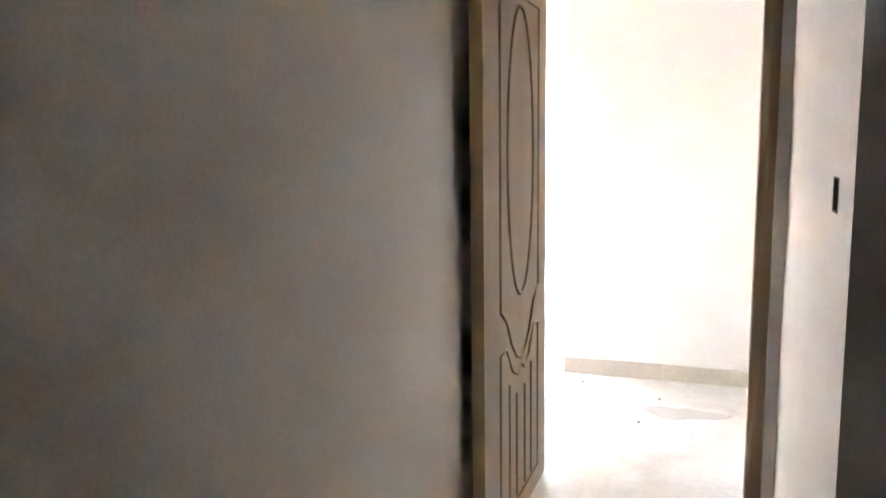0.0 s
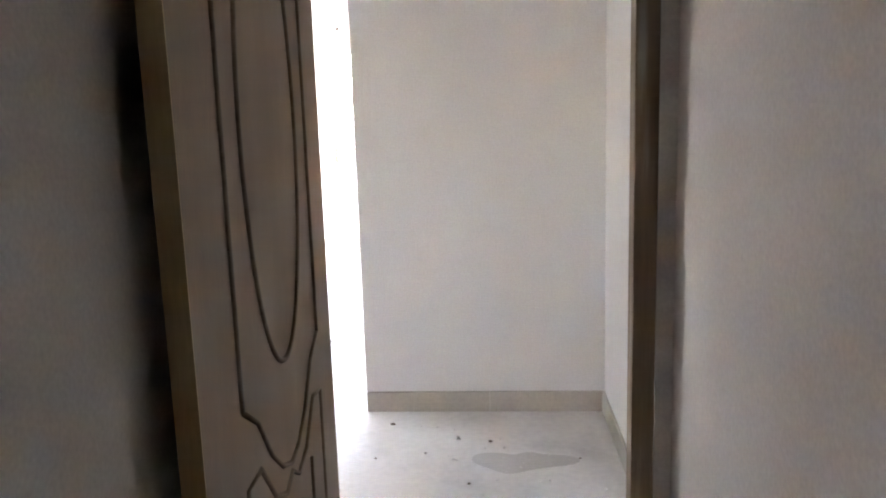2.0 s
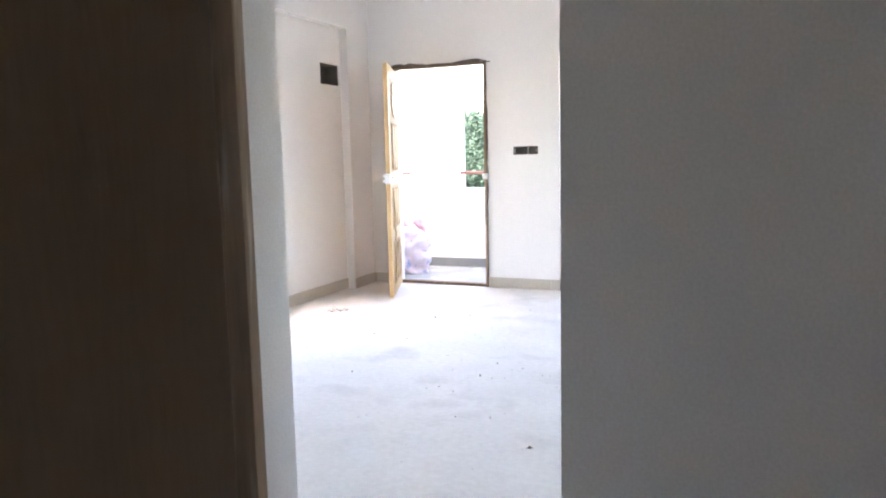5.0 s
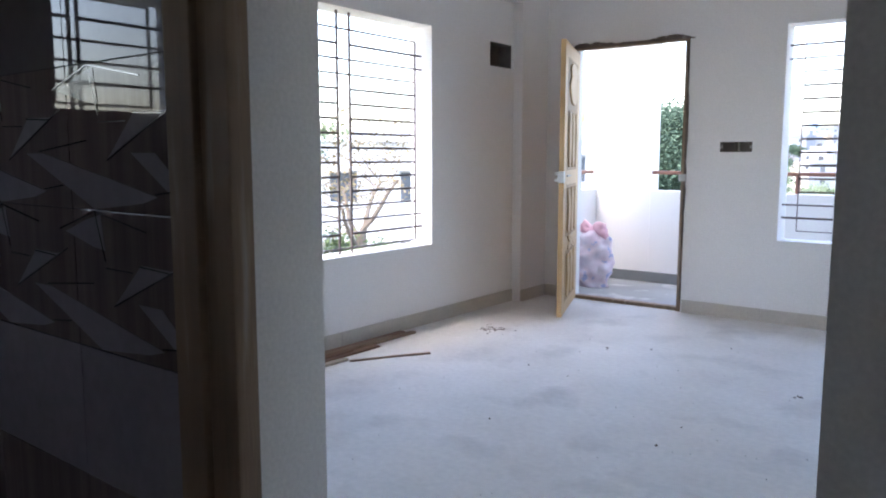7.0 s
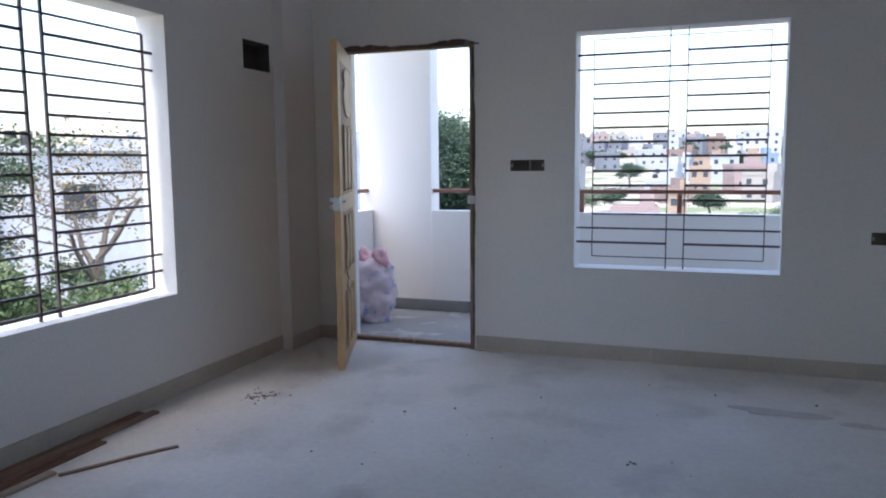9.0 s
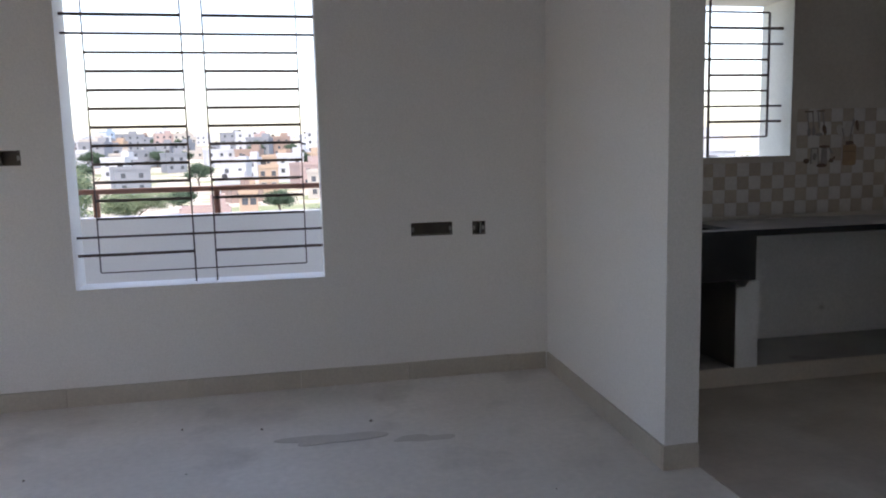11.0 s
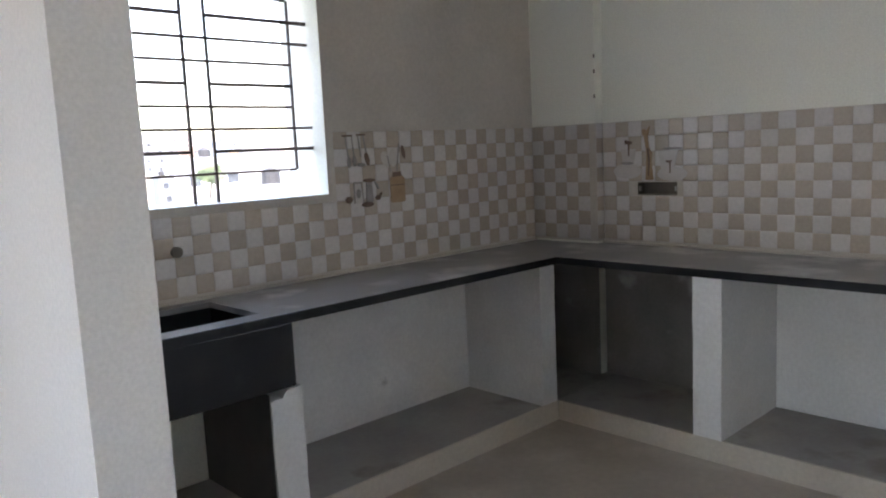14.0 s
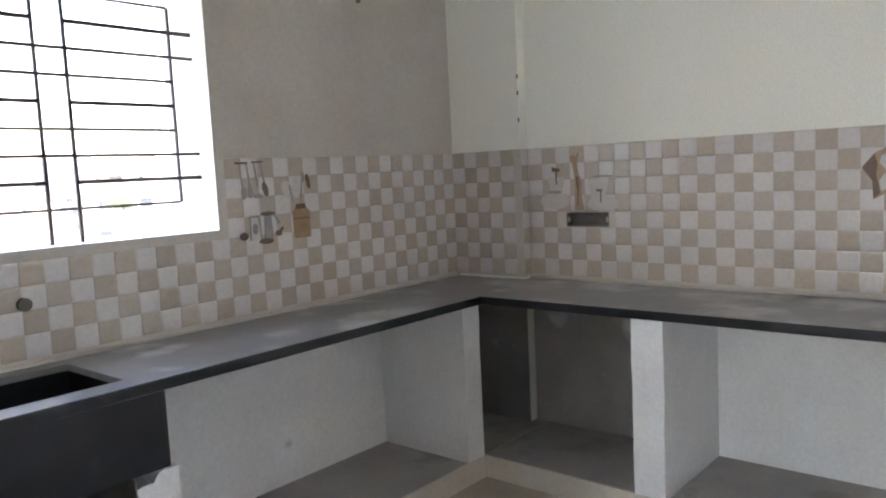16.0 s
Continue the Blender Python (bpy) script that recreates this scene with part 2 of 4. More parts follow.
def part(name, bm, material, parent=None, label="", smooth=False):
    ob = new(name, finish(name, bm, material, smooth))
    if parent:
        ob.parent = parent
    if label:
        ob["label"] = label
    return ob


def structure(name, bm, material, label, category):
    return tagged(part(name, bm, material), label, category, kind="structure")


def base(name, m, label, category, group=""):
    ob = new(name)
    ob.matrix_world = m
    return tagged(ob, label, category, group)


def panel_wall(bm, axis, at0, at1, lo, hi, z0, z1, holes):
    """A wall from lo to hi along x or y, from at0 to at1 across, with openings (lo, hi, z0, z1) right through it."""
    us = sorted({lo, hi, *[h[0] for h in holes], *[h[1] for h in holes]})
    zs = sorted({z0, z1, *[h[2] for h in holes], *[h[3] for h in holes]})

    def solid(i, j):
        if not (0 <= i < len(us) - 1 and 0 <= j < len(zs) - 1):
            return False
        u, z = (us[i] + us[i + 1]) / 2, (zs[j] + zs[j + 1]) / 2
        return not any(h[0] < u < h[1] and h[2] < z < h[3] for h in holes)

    def face(*p):
        bm.faces.new([bm.verts.new((u, w, z) if axis == "x" else (w, u, z)) for u, w, z in p])

    for i in range(len(us) - 1):
        for j in range(len(zs) - 1):
            if not solid(i, j):
                continue
            a, b, c, d = us[i], us[i + 1], zs[j], zs[j + 1]
            for w in (at0, at1):
                face((a, w, c), (b, w, c), (b, w, d), (a, w, d))
            if not solid(i - 1, j):
                face((a, at0, c), (a, at1, c), (a, at1, d), (a, at0, d))
            if not solid(i + 1, j):
                face((b, at0, c), (b, at1, c), (b, at1, d), (b, at0, d))
            if not solid(i, j - 1):
                face((a, at0, c), (b, at0, c), (b, at1, c), (a, at1, c))
            if not solid(i, j + 1):
                face((a, at0, d), (b, at0, d), (b, at1, d), (a, at1, d))
    bmesh.ops.remove_doubles(bm, verts=bm.verts, dist=0.0005)
    return bm


H = 2.95            # ceiling height
XW, YN = -3.352, 6.015   # living room: inner faces of the west and north walls
XE, YK = 4.224, 5.913    # kitchen: inner faces of the east and north walls
T = 0.2

# ---- structure ----
# openings: from, to, sill, head
NWIN = (-1.335, -0.065, 0.615, 2.158)
BDOOR = (-3.03, -2.03, 0.0, 2.14)
WWIN = (2.85, 4.508, 0.585, 2.146)
KWIN = (1.62, 2.712, 1.21, 2.13)
VENT = (-0.49, 0.15, 1.44, 1.99)
# recesses for wiring
BOX_DOOR = (-1.773, -1.539, 1.26, 1.335)
BOX_LONG = (0.42, 0.655, 0.816, 0.89)
BOX_SMALL = (0.772, 0.847, 0.811, 0.887)
BOX_FAN = (5.248, 5.555, 1.942, 2.129)
BOX_COOK = (5.035, 5.262, 1.1, 1.168)
BOX_COOK2 = (3.65, 3.772, 1.098, 1.171)
BOX_ENTRY = (-1.66, -1.585, 1.27, 1.352)


def wall(name, axis, at0, at1, lo, hi, holes, material, label):
    return structure(name, panel_wall(bmesh.new(), axis, at0, at1, lo, hi, 0, H, holes), material, label, "wall")


wall("wall_north", "x", YN, YN + T, XW - T, 1.31, [NWIN, BDOOR, BOX_DOOR, BOX_LONG, BOX_SMALL], PAINT, "white painted plaster wall with window and balcony door openings")
wall("wall_west", "y", XW - T, XW, -5.0, YN, [WWIN, VENT, BOX_FAN], PAINT, "white painted plaster wall with a wide window opening")
KN = wall("wall_kitchen_north", "x", YK, YN + T, 1.31, XE + T, [KWIN], PAINT_K, "cream painted kitchen wall with a window opening")
# last hole: unseen opening, added to brighten the kitchen's north wall
KE = wall("wall_kitchen_east", "y", XE, XE + T, 1.0, YK, [BOX_COOK, BOX_COOK2, (1.25, 2.36, 1.0, 2.13)], PAINT_K, "cream painted kitchen wall above chequered tiles")
bm = bmesh.new()
low = [bm.verts.new((x, y, 0)) for x, y in ((1.165, 4.51), (1.31, 4.51), (1.31, YN), (1.215, YN))]
r = bmesh.ops.extrude_face_region(bm, geom=[bm.faces.new(low)])
bmesh.ops.translate(bm, vec=(0, 0, H), verts=[v for v in r["geom"] if isinstance(v, bmesh.types.BMVert)])
structure("wall_partition", bm, PAINT, "white painted wall stub between living room and kitchen", "wall")
BN = wall("wall_bath_north", "x", 1.0, 1.16, XW, -0.95, [], PAINT, "white painted wall beside the passage")
wall("wall_hall_north", "x", 1.058, 1.18, -0.072, XE + T, [], PAINT, "plain white painted wall facing the bedroom door")
structure("wall_hall_lintel", boxes((-0.95, 1.058, 2.35, -0.072, 1.16, H)), PAINT, "white painted beam over the passage opening", "beam")
wall("wall_hall_east", "y", 1.078, 1.2, -0.385, 1.058, [], PAINT, "white painted side wall of the hall")
wall("wall_bath_east", "y", -1.1, -0.95, -1.2, 1.0, [(0.2, 1.0, 0.0, 2.1)], PAINT, "white painted wall with the bathroom doorway")
wall("wall_bath_south", "x", -1.35, -1.2, XW, -0.95, [], BATH_UP, "dark tiled bathroom wall")
wall("wall_bedroom_door", "x", -0.52, -0.385, -0.95, 1.2, [(0.05, 0.985, 0.0, 2.12)], PAINT, "white painted wall with the bedroom doorway")
wall("wall_bedroom_west", "y", -0.12, 0.01, -5.0, -0.52, [], PAINT, "white painted bedroom wall behind the open door")
wall("wall_passage_east", "y", 1.03, 1.2, -1.85, -0.52, [BOX_ENTRY], PAINT, "white painted wall with an open switch box")
wall("wall_bedroom_north", "x", -1.85, -1.68, 1.2, 4.0, [], PAINT, "white painted bedroom wall")
# unseen east and south walls, made dark so less light bounces around the bedroom
wall("wall_bedroom_east", "y", 4.0, 4.2, -5.0, -1.68, [], CEMENT, "unseen bedroom wall, darkened to cut bounced light")
wall("wall_bedroom_south", "x", -5.2, -5.0, XW - T, 4.2, [], CEMENT, "unseen bedroom wall, darkened to cut bounced light")
structure("ceiling", boxes((XW - T, -5.2, H, XE + T, YN + T, H + 0.15)), CEIL, "white painted concrete ceiling slab", "ceiling")
structure("floor", boxes((XW - T, -5.2, -0.15, XE + T, YN + T, 0)), FLOOR, "pale dusty cement floor with scuffs and stains", "floor")
structure("floor_kitchen", boxes((1.31, 1.18, 0.0, XE, YK, 0.004)), FLOOR_K, "brown unpolished cement kitchen floor", "floor")
structure("column_1", boxes((XW, 5.60, 0, XW + 0.085, YN, H)), PAINT, "white plastered corner column", "column")
structure("beam", boxes((XW, 1.16, 2.47, XW + 0.085, 5.60, H)), PAINT, "white plastered beam over the window wall", "beam")
structure("column_2", boxes((XE - 0.065, 5.475, 0, XE, YK, H)), PAINT_K, "cream plastered kitchen corner column", "column")


# skirting tiles, butted end to end
def skirting(name, along, fixed, lo, hi, side, material=SKIRT, height=0.1, piece=0.6):
    run = tagged(new(name), "row of skirting tiles along the wall", "skirting", kind="structure")
    u, k = lo, 0
    shared = {}
    while u < hi - 0.01:
        w = min(piece, hi - u)
        key = round(w, 4)
        if key not in shared:
            t = 0.012
            bm = boxes((0.001, 0, 0, w - 0.001, t * side, height), bevel=0.002) if along == "x" else boxes((0, 0.001, 0, t * side, w - 0.001, height), bevel=0.002)
            shared[key] = finish("skirting_tile", bm, material)
        ob = new("skirting_tile", shared[key])
        ob.parent = run
        ob.location = (u, fixed, 0) if along == "x" else (fixed, u, 0)
        u += w
        k += 1
    return run


skirting("baseboard_north", "x", YN, -2.02, 1.2, -1)
skirting("baseboard_west", "y", XW, 1.16, 5.60, 1)
skirting("baseboard_column", "y", XW + 0.085, 5.60, YN, 1)
skirting("baseboard_corner", "x", YN, XW + 0.097, -3.03, -1)
skirting("baseboard_partition", "y", 0, 0, 1.49, -1).matrix_world = pose(1.165, 4.51, 0, 0, 0, -1.9)
skirting("baseboard_partition_end", "x", 4.51, 1.153, 1.31, -1)
skirting("baseboard_hall_north", "x", 1.058, -0.072, 1.066, -1)
skirting("baseboard_hall_east", "y", 1.078, -0.385, 1.058, -1)


# ---- door frames ----
def door_frame(name, along, at0, at1, lo, hi, head, w, label, threshold=True, material=None, hinge_side=None):
    """Two jambs with a rebate, a head and a sill, set into an opening."""
    material = material or TEAK_DARK
    ob = base(name, pose(0, 0, 0), label, "door frame")
    ob["kind"] = "structure"
    mid = (at0 + at1) / 2

    def piece(nm, a, b, z0, z1):
        bm = bmesh.new()
        far = hinge_side if hinge_side and nm == "jamb_low" else at1
        for w0, w1, inset in ((at0, mid, 0.0), (mid, far, 0.014)):
            if nm == "head":
                r = (a, w0, z0 + inset, b, w1, z1) if along == "x" else (w0, a, z0 + inset, w1, b, z1)
            else:
                a2, b2 = (a, b - inset) if nm == "jamb_low" else (a + inset, b)
                r = (a2, w0, z0, b2, w1, z1) if along == "x" else (w0, a2, z0, w1, b2, z1)
            box(bm, *r, bevel=0.004)
        part("head" if nm == "head" else "jamb", bm, material, ob)

    piece("jamb_low", lo, lo + w, 0.0, head - w)
    piece("jamb_high", hi - w, hi, 0.0, head - w)
    piece("head", lo, hi, head - w, head)
    if threshold:
        r = (lo + w, at0 + 0.02, 0, hi - w, at1 - 0.02, 0.03) if along == "x" else (at0 + 0.02, lo + w, 0, at1 - 0.02, hi - w, 0.03)
        part("threshold", boxes(r, bevel=0.006), material, ob)
    return ob


def ragged_strip(bm, a, b, y, width, seed, vertical=True, at=0.0, sign=1):
    """Broken plaster along a frame: a thin strip with a wandering edge, facing -y."""
    rnd = random.Random(seed)
    n = 46
    inner, outer = [], []
    wv = width
    for i in range(n + 1):
        u = a + (b - a) * i / n
        wv = min(max(wv + rnd.uniform(-0.4, 0.4) * width, 0.35 * width), 1.5 * width)
        if vertical:
            inner.append((at, y, u)), outer.append((at + sign * wv, y, u))
        else:
            inner.append((u, y, at)), outer.append((u, y, at + sign * wv))
    for i in range(n):
        vs = [bm.verts.new(p) for p in (inner[i], inner[i + 1], outer[i + 1], outer[i])]
        f = bm.faces.new(vs)
        g = bmesh.ops.extrude_face_region(bm, geom=[f])
        bmesh.ops.translate(bm, vec=(0, -0.006 - rnd.random() * 0.003, 0), verts=[v for v in g["geom"] if isinstance(v, bmesh.types.BMVert)])
    return bm


bf = door_frame("door_frame_1", "x", YN - 0.004, YN + 0.1, BDOOR[0], BDOOR[1], BDOOR[3], 0.034, "rough teak balcony door frame with broken plaster edges")
bm = ragged_strip(bmesh.new(), 0.1, 2.1, YN, 0.013, 3, True, BDOOR[1] - 0.012, 1)
part("plaster_edge", bm, EDGE, bf, "brown broken plaster edge")
bm = ragged_strip(bmesh.new(), BDOOR[0] + 0.02, BDOOR[1] + 0.035, YN, 0.027, 5, False, BDOOR[3] - 0.02, 1)
part("plaster_edge", bm, EDGE, bf, "brown broken plaster edge")
part("strike_plate", boxes((BDOOR[1] - 0.045, YN - 0.022, 1.035, BDOOR[1] + 0.012, YN - 0.003, 1.09), bevel=0.003), PLATE, bf, "pale zinc strike plate")
door_frame("door_frame_2", "x", -0.523, -0.382, 0.05, 0.985, 2.12, 0.06, "brown teak bedroom door frame", threshold=False, hinge_side=-0.424)
door_frame("door_frame_3", "y", -1.1, -0.945, 0.2, 1.0, 2.1, 0.06, "dusty teak bathroom door frame", threshold=False)


# ---- doors ----
def outline(pts, n=10):
    """A smooth closed line through points, by Catmull-Rom."""
    out = []
    for i in range(len(pts)):
        p0, p1, p2, p3 = (Vector(pts[(i + k) % len(pts)]) for k in (-1, 0, 1, 2))
        for j in range(n):
            t = j / n
            out.append(0.5 * (2 * p1 + (p2 - p0) * t + (2 * p0 - 5 * p1 + 4 * p2 - p3) * t * t + (3 * p1 - p0 - 3 * p2 + p3) * t ** 3))
    return out


def on_face(pts, x):
    return [(x, p[0], p[1]) for p in pts]


def carved_leaf(name, m, width, height, thick, skin, edge, label, style):
    """A leaf from its hinge at the origin along -y; its carved faces look along +x and -x."""
    ob = base(name, m, label, "door")
    part("leaf", boxes((-thick, -width, 0.006, 0, 0, height), bevel=0.003), skin, ob)
    part("lipping", boxes((-thick - 0.001, -width - 0.003, 0.006, 0.001, -width, height)), edge, ob, "raw paler wood edge")
    c = -width / 2
    for face in (0.0, -thick):
        if style == "oval":
            c = -0.43
            oval = outline([(c + 0.185 * math.sin(k * math.tau / 14), 1.40 + 0.515 * math.cos(k * math.tau / 14)) for k in range(14)], 6)
            part("moulding", sweep(bmesh.new(), on_face(oval, face), 0.007, 6, True), GROOVE, ob, smooth=True)
            lines = [[(-0.277, 0.87), (-0.277, 1.95), (0.277, 1.95), (0.277, 0.87)],
                     [(-0.277, 0.87), (-0.2, 0.82), (-0.13, 0.72), (-0.06, 0.66), (0, 0.64), (0.06, 0.66), (0.13, 0.72), (0.2, 0.82), (0.277, 0.87)],
                     [(-0.277, 0.1), (-0.277, 0.715), (-0.2, 0.72), (-0.12, 0.62), (-0.05, 0.59), (0, 0.62), (0.05, 0.59), (0.12, 0.62), (0.2, 0.72), (0.277, 0.715), (0.277, 0.1), (-0.277, 0.1)],
                     [(-0.16, 0.12), (-0.16, 0.58)], [(-0.06, 0.12), (-0.06, 0.52)], [(0.06, 0.12), (0.06, 0.52)], [(0.16, 0.12), (0.16, 0.58)]]
            for line in lines:
                part("moulding", sweep(bmesh.new(), on_face([(c + u, z) for u, z in line], face), 0.0065, 6), GROOVE, ob, smooth=True)
        else:
            out = 1 if face == 0.0 else -1

            def raised(line, height, rim):
                """A carved cushion with a rounded bead along its outline."""
                part("moulding", sweep(bmesh.new(), on_face(line, face + out * 0.004), rim, 6, True), skin, ob, smooth=True)
                bm = bmesh.new()
                f = bm.faces.new([bm.verts.new((face + out * 0.002, p[0], p[1])) for p in line])
                bmesh.ops.inset_region(bm, faces=[f], thickness=0.012)
                bmesh.ops.translate(bm, vec=(out * height, 0, 0), verts=f.verts[:])
                part("panel", bm, skin, ob)

            # dark boards paint the shade between the raised carvings
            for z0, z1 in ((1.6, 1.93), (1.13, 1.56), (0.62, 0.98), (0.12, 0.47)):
                part("recess", boxes((face, c - 0.3, z0 - 0.02, face + out * 0.0015, c + 0.3, z1 + 0.02)), CARVING_SHADE, ob, "dark backing painting the shade between the carvings")
            raised(outline([(c + u, 1.765 + v) for u, v in ((0, -0.14), (0.13, -0.12), (0.23, -0.02), (0.15, 0.05), (0.19, 0.12), (0, 0.155), (-0.19, 0.12), (-0.15, 0.05), (-0.23, -0.02), (-0.13, -0.12))], 5), 0.012, 0.012)
            for z0, z1, bend in ((1.14, 1.55, 0.0), (0.63, 0.97, 0.03), (0.13, 0.46, 0.03)):
                for u in (-0.2, 0.0, 0.2):
                    line = outline([(c + u - 0.05, z0 + 0.04), (c + u, z0), (c + u + 0.05, z0 + 0.04), (c + u + 0.05 - bend * (1 if u > 0 else -1 if u < 0 else 0), (z0 + z1) / 2), (c + u + 0.05, z1 - 0.04), (c + u, z1), (c + u - 0.05, z1 - 0.04),
                                    (c + u - 0.05 - bend * (1 if u > 0 else -1 if u < 0 else 0), (z0 + z1) / 2)], 4)
                    raised(line, 0.014, 0.011)
            for lean in (-0.5, 0.5):
                raised([(c + math.cos(a) * 0.2 * math.cos(lean) - 0.02 * math.sin(a) * math.sin(lean), 0.545 + math.cos(a) * 0.2 * math.sin(lean) * 0.5 + 0.02 * math.sin(a)) for a in (k * math.tau / 20 for k in range(20))], 0.006, 0.008)
    return ob


bed = carved_leaf("bedroom_door", pose(0.113, -0.42, 0, 0, 0, -0.8), 0.89, 2.06, 0.04, LEAFSKIN, LEAFEDGE, "brown moulded door with an oval panel, standing open against the wall", "oval")
for z in (0.3, 1.05, 1.85):
    part("hinge", boxes((-0.03, -0.002, z - 0.045, -0.006, 0.003, z + 0.045), bevel=0.001), STEEL, bed, "steel butt hinge")
bal = carved_leaf("balcony_door", pose(-2.955, YN - 0.006, 0.012, 0, 0, 21), 0.9, 2.06, 0.036, TEAK, TEAK, "pale carved teak door standing open into the room", "carved")
part("latch", boxes((-0.043, -0.93, 1.02, 0.005, -0.87, 1.105), (-0.066, -0.925, 1.03, -0.036, -0.875, 1.052), (-0.066, -0.925, 1.075, -0.036, -0.875, 1.098), bevel=0.003), PLATE, bal, "pale steel sliding latch")
part("bolt", sweep(bmesh.new(), [(0.012, -0.80, 1.07), (0.012, -0.62, 1.07)], 0.006, 8), STEEL, bal, "steel sliding bolt")


# ---- wiring boxes ----
def wiring_box(name, wall_axis, at, sign, span, depth, label, lugs=2, conduit=True):
    """An open sheet-steel box sunk in the wall: back, four sides, fixing lugs; sign is the way into the wall."""
    lo, hi, z0, z1 = span
    ob = base(name, pose(0, 0, 0), label, "wiring box")
    t = 0.004

    def put(nm, u0, u1, w0, w1, a, b, material=DARKBOX):
        w0, w1 = at + sign * w0, at + sign * w1
        bm = boxes((u0, w0, a, u1, w1, b)) if wall_axis == "x" else boxes((w0, u0, a, w1, u1, b))
        part(nm, bm, material, ob)

    put("back", lo, hi, depth, depth + 0.01, z0, z1)
    put("side", lo, lo + t, -0.001, depth, z0, z1)
    put("side", hi - t, hi, -0.001, depth, z0, z1)
    put("side", lo + t, hi - t, -0.001, depth, z0, z0 + t)
    put("side", lo + t, hi - t, -0.001, depth, z1 - t, z1)
    m = (z0 + z1) / 2
    for u in ((lo, lo + 0.018), (hi - 0.018, hi))[:lugs]:
        put("lug", *u, 0.004, 0.007, m - 0.012, m + 0.012, STEEL)
    if conduit:
        c = (lo + hi) / 2
        put("cable", c - 0.02, c - 0.012, 0.015, depth, z0 + t, z1 - t)
        put("cable", c + 0.01, c + 0.017, 0.02, depth, z0 + t, z1 - t, STEEL)
    return ob


wiring_box("wiring_box", "x", YN, 1, BOX_DOOR, 0.05, "open rusty switch box sunk in the white wall")
wiring_box("wiring_box", "x", YN, 1, BOX_LONG, 0.05, "empty long socket box sunk in the white wall", conduit=False)
wiring_box("wiring_box", "x", YN, 1, BOX_SMALL, 0.05, "small square socket box sunk in the white wall")
wiring_box("wiring_box", "y", XE, 1, BOX_COOK, 0.05, "empty long socket box cut into the tiles", conduit=False)
wiring_box("wiring_box", "y", XE, 1, BOX_COOK2, 0.05, "socket box with bare wires cut into the tiles")
wiring_box("wiring_box", "y", 1.03, 1, BOX_ENTRY, 0.05, "dark open switch box by the bedroom entry", lugs=0, conduit=False)
wiring_box("fan_recess", "y", XW, -1, BOX_FAN, 0.12, "dark unfinished square recess high in the wall", lugs=0, conduit=False)
tagged(part("pipe_hole", sweep(bmesh.new(), [(-1.136, YN - 0.002, 2.42), (-1.136, YN + 0.01, 2.42)], 0.02, 12), DARKBOX), "small dark drilled pipe hole high in the wall", "hole")


# ---- window grilles ----
def grille(name, axis, at, lo, hi, z0, z1, ring, pair, low, high, count, label, thin=0.004):
    """Iron bars in an opening: a thin outer ring, a pair of uprights, cross bars, some of them let into the jambs."""
    ob = base(name, pose(0, 0, 0), label, "window grille")
    a, b = ring
    c0, c1 = pair

    def bar(nm, u0, u1, za, zb, w):
        r = (u0, at - w, za, u1, at + w, zb) if axis == "x" else (at - w, u0, za, at + w, u1, zb)
        part(nm, boxes(r), IRON, ob)

    for u in (a, b):
        bar("upright", u - thin, u + thin, low, high, thin)
    bar("crossbar", a + thin, b - thin, high - thin, high + thin, thin * 0.98)
    bar("crossbar", a + thin, b - thin, low - thin, low + thin, thin * 0.98)
    for u in (c0, c1):
        bar("upright", u - thin * 1.2, u + thin * 1.2, z0, z1, thin * 1.2)
    for k in range(1, count):
        z = low + (high - low) * k / count
        h = 0.0072
        if k in (1, count - 1):
            bar("crossbar", lo, c0, z - h, z + h, h)
            bar("crossbar", c1, hi, z - h, z + h, h)
        elif k in (2, count - 2):
            bar("crossbar", lo, hi, z - h * 0.8, z + h * 0.8, h)
        elif k in (3, count - 3):
            bar("crossbar", a, b, z - h * 0.8, z + h * 0.8, h)
        else:
            bar("crossbar", a, c0, z - h, z + h, h)
            bar("crossbar", c1, b, z - h, z + h, h)
    return ob


grille("window_grille", "x", YN + 0.10, *NWIN, (-1.23, -0.158), (-0.75, -0.64), 0.685, 2.112, 15, "dark iron bar grille in the balcony-side window", 0.0032)
grille("window_grille", "y", XW - 0.10, *WWIN, (3.012, 4.438), (3.663, 3.775), 0.622, 2.036, 15, "dark iron bar grille in the wide window", 0.0055)
grille("window_grille", "x", YK + 0.10, *KWIN, (1.725, 2.621), (2.127, 2.229), 1.328, 2.058, 8, "dark iron bar grille in the kitchen window", 0.005)
grille("window_grille", "y", XW - 0.10, *VENT, (-0.38, 0.1), (-0.02, 0.02), 1.47, 1.96, 5, "dark iron bar grille in the bathroom window", 0.006)


# ---- balcony ----
BY, BX = 7.25, -3.39    # inner faces of the balcony's parapets
structure("balcony_floor", boxes((BX - 0.12, YN + T, -0.15, 1.31, BY + 0.15, -0.004), (BDOOR[0], YN + 0.1, -0.15, BDOOR[1], YN + T, -0.002)), BALC, "damp grey cement balcony floor", "floor")
structure("balcony_parapet", boxes((-2.82, BY, 0, 1.43, BY + 0.12, 0.9), (BX - 0.12, YN + T, 0, BX, BY, 0.9), bevel=0.006), PAINT, "white painted low balcony wall", "parapet")
structure("balcony_column", boxes((BX - 0.12, BY, 0, -2.82, BY + 0.2, 2.8)), PAINT, "white painted balcony corner column", "column")
structure("balcony_side", boxes((1.31, YN + T, 0, 1.43, BY, 2.8)), PAINT, "white painted balcony end wall", "wall")
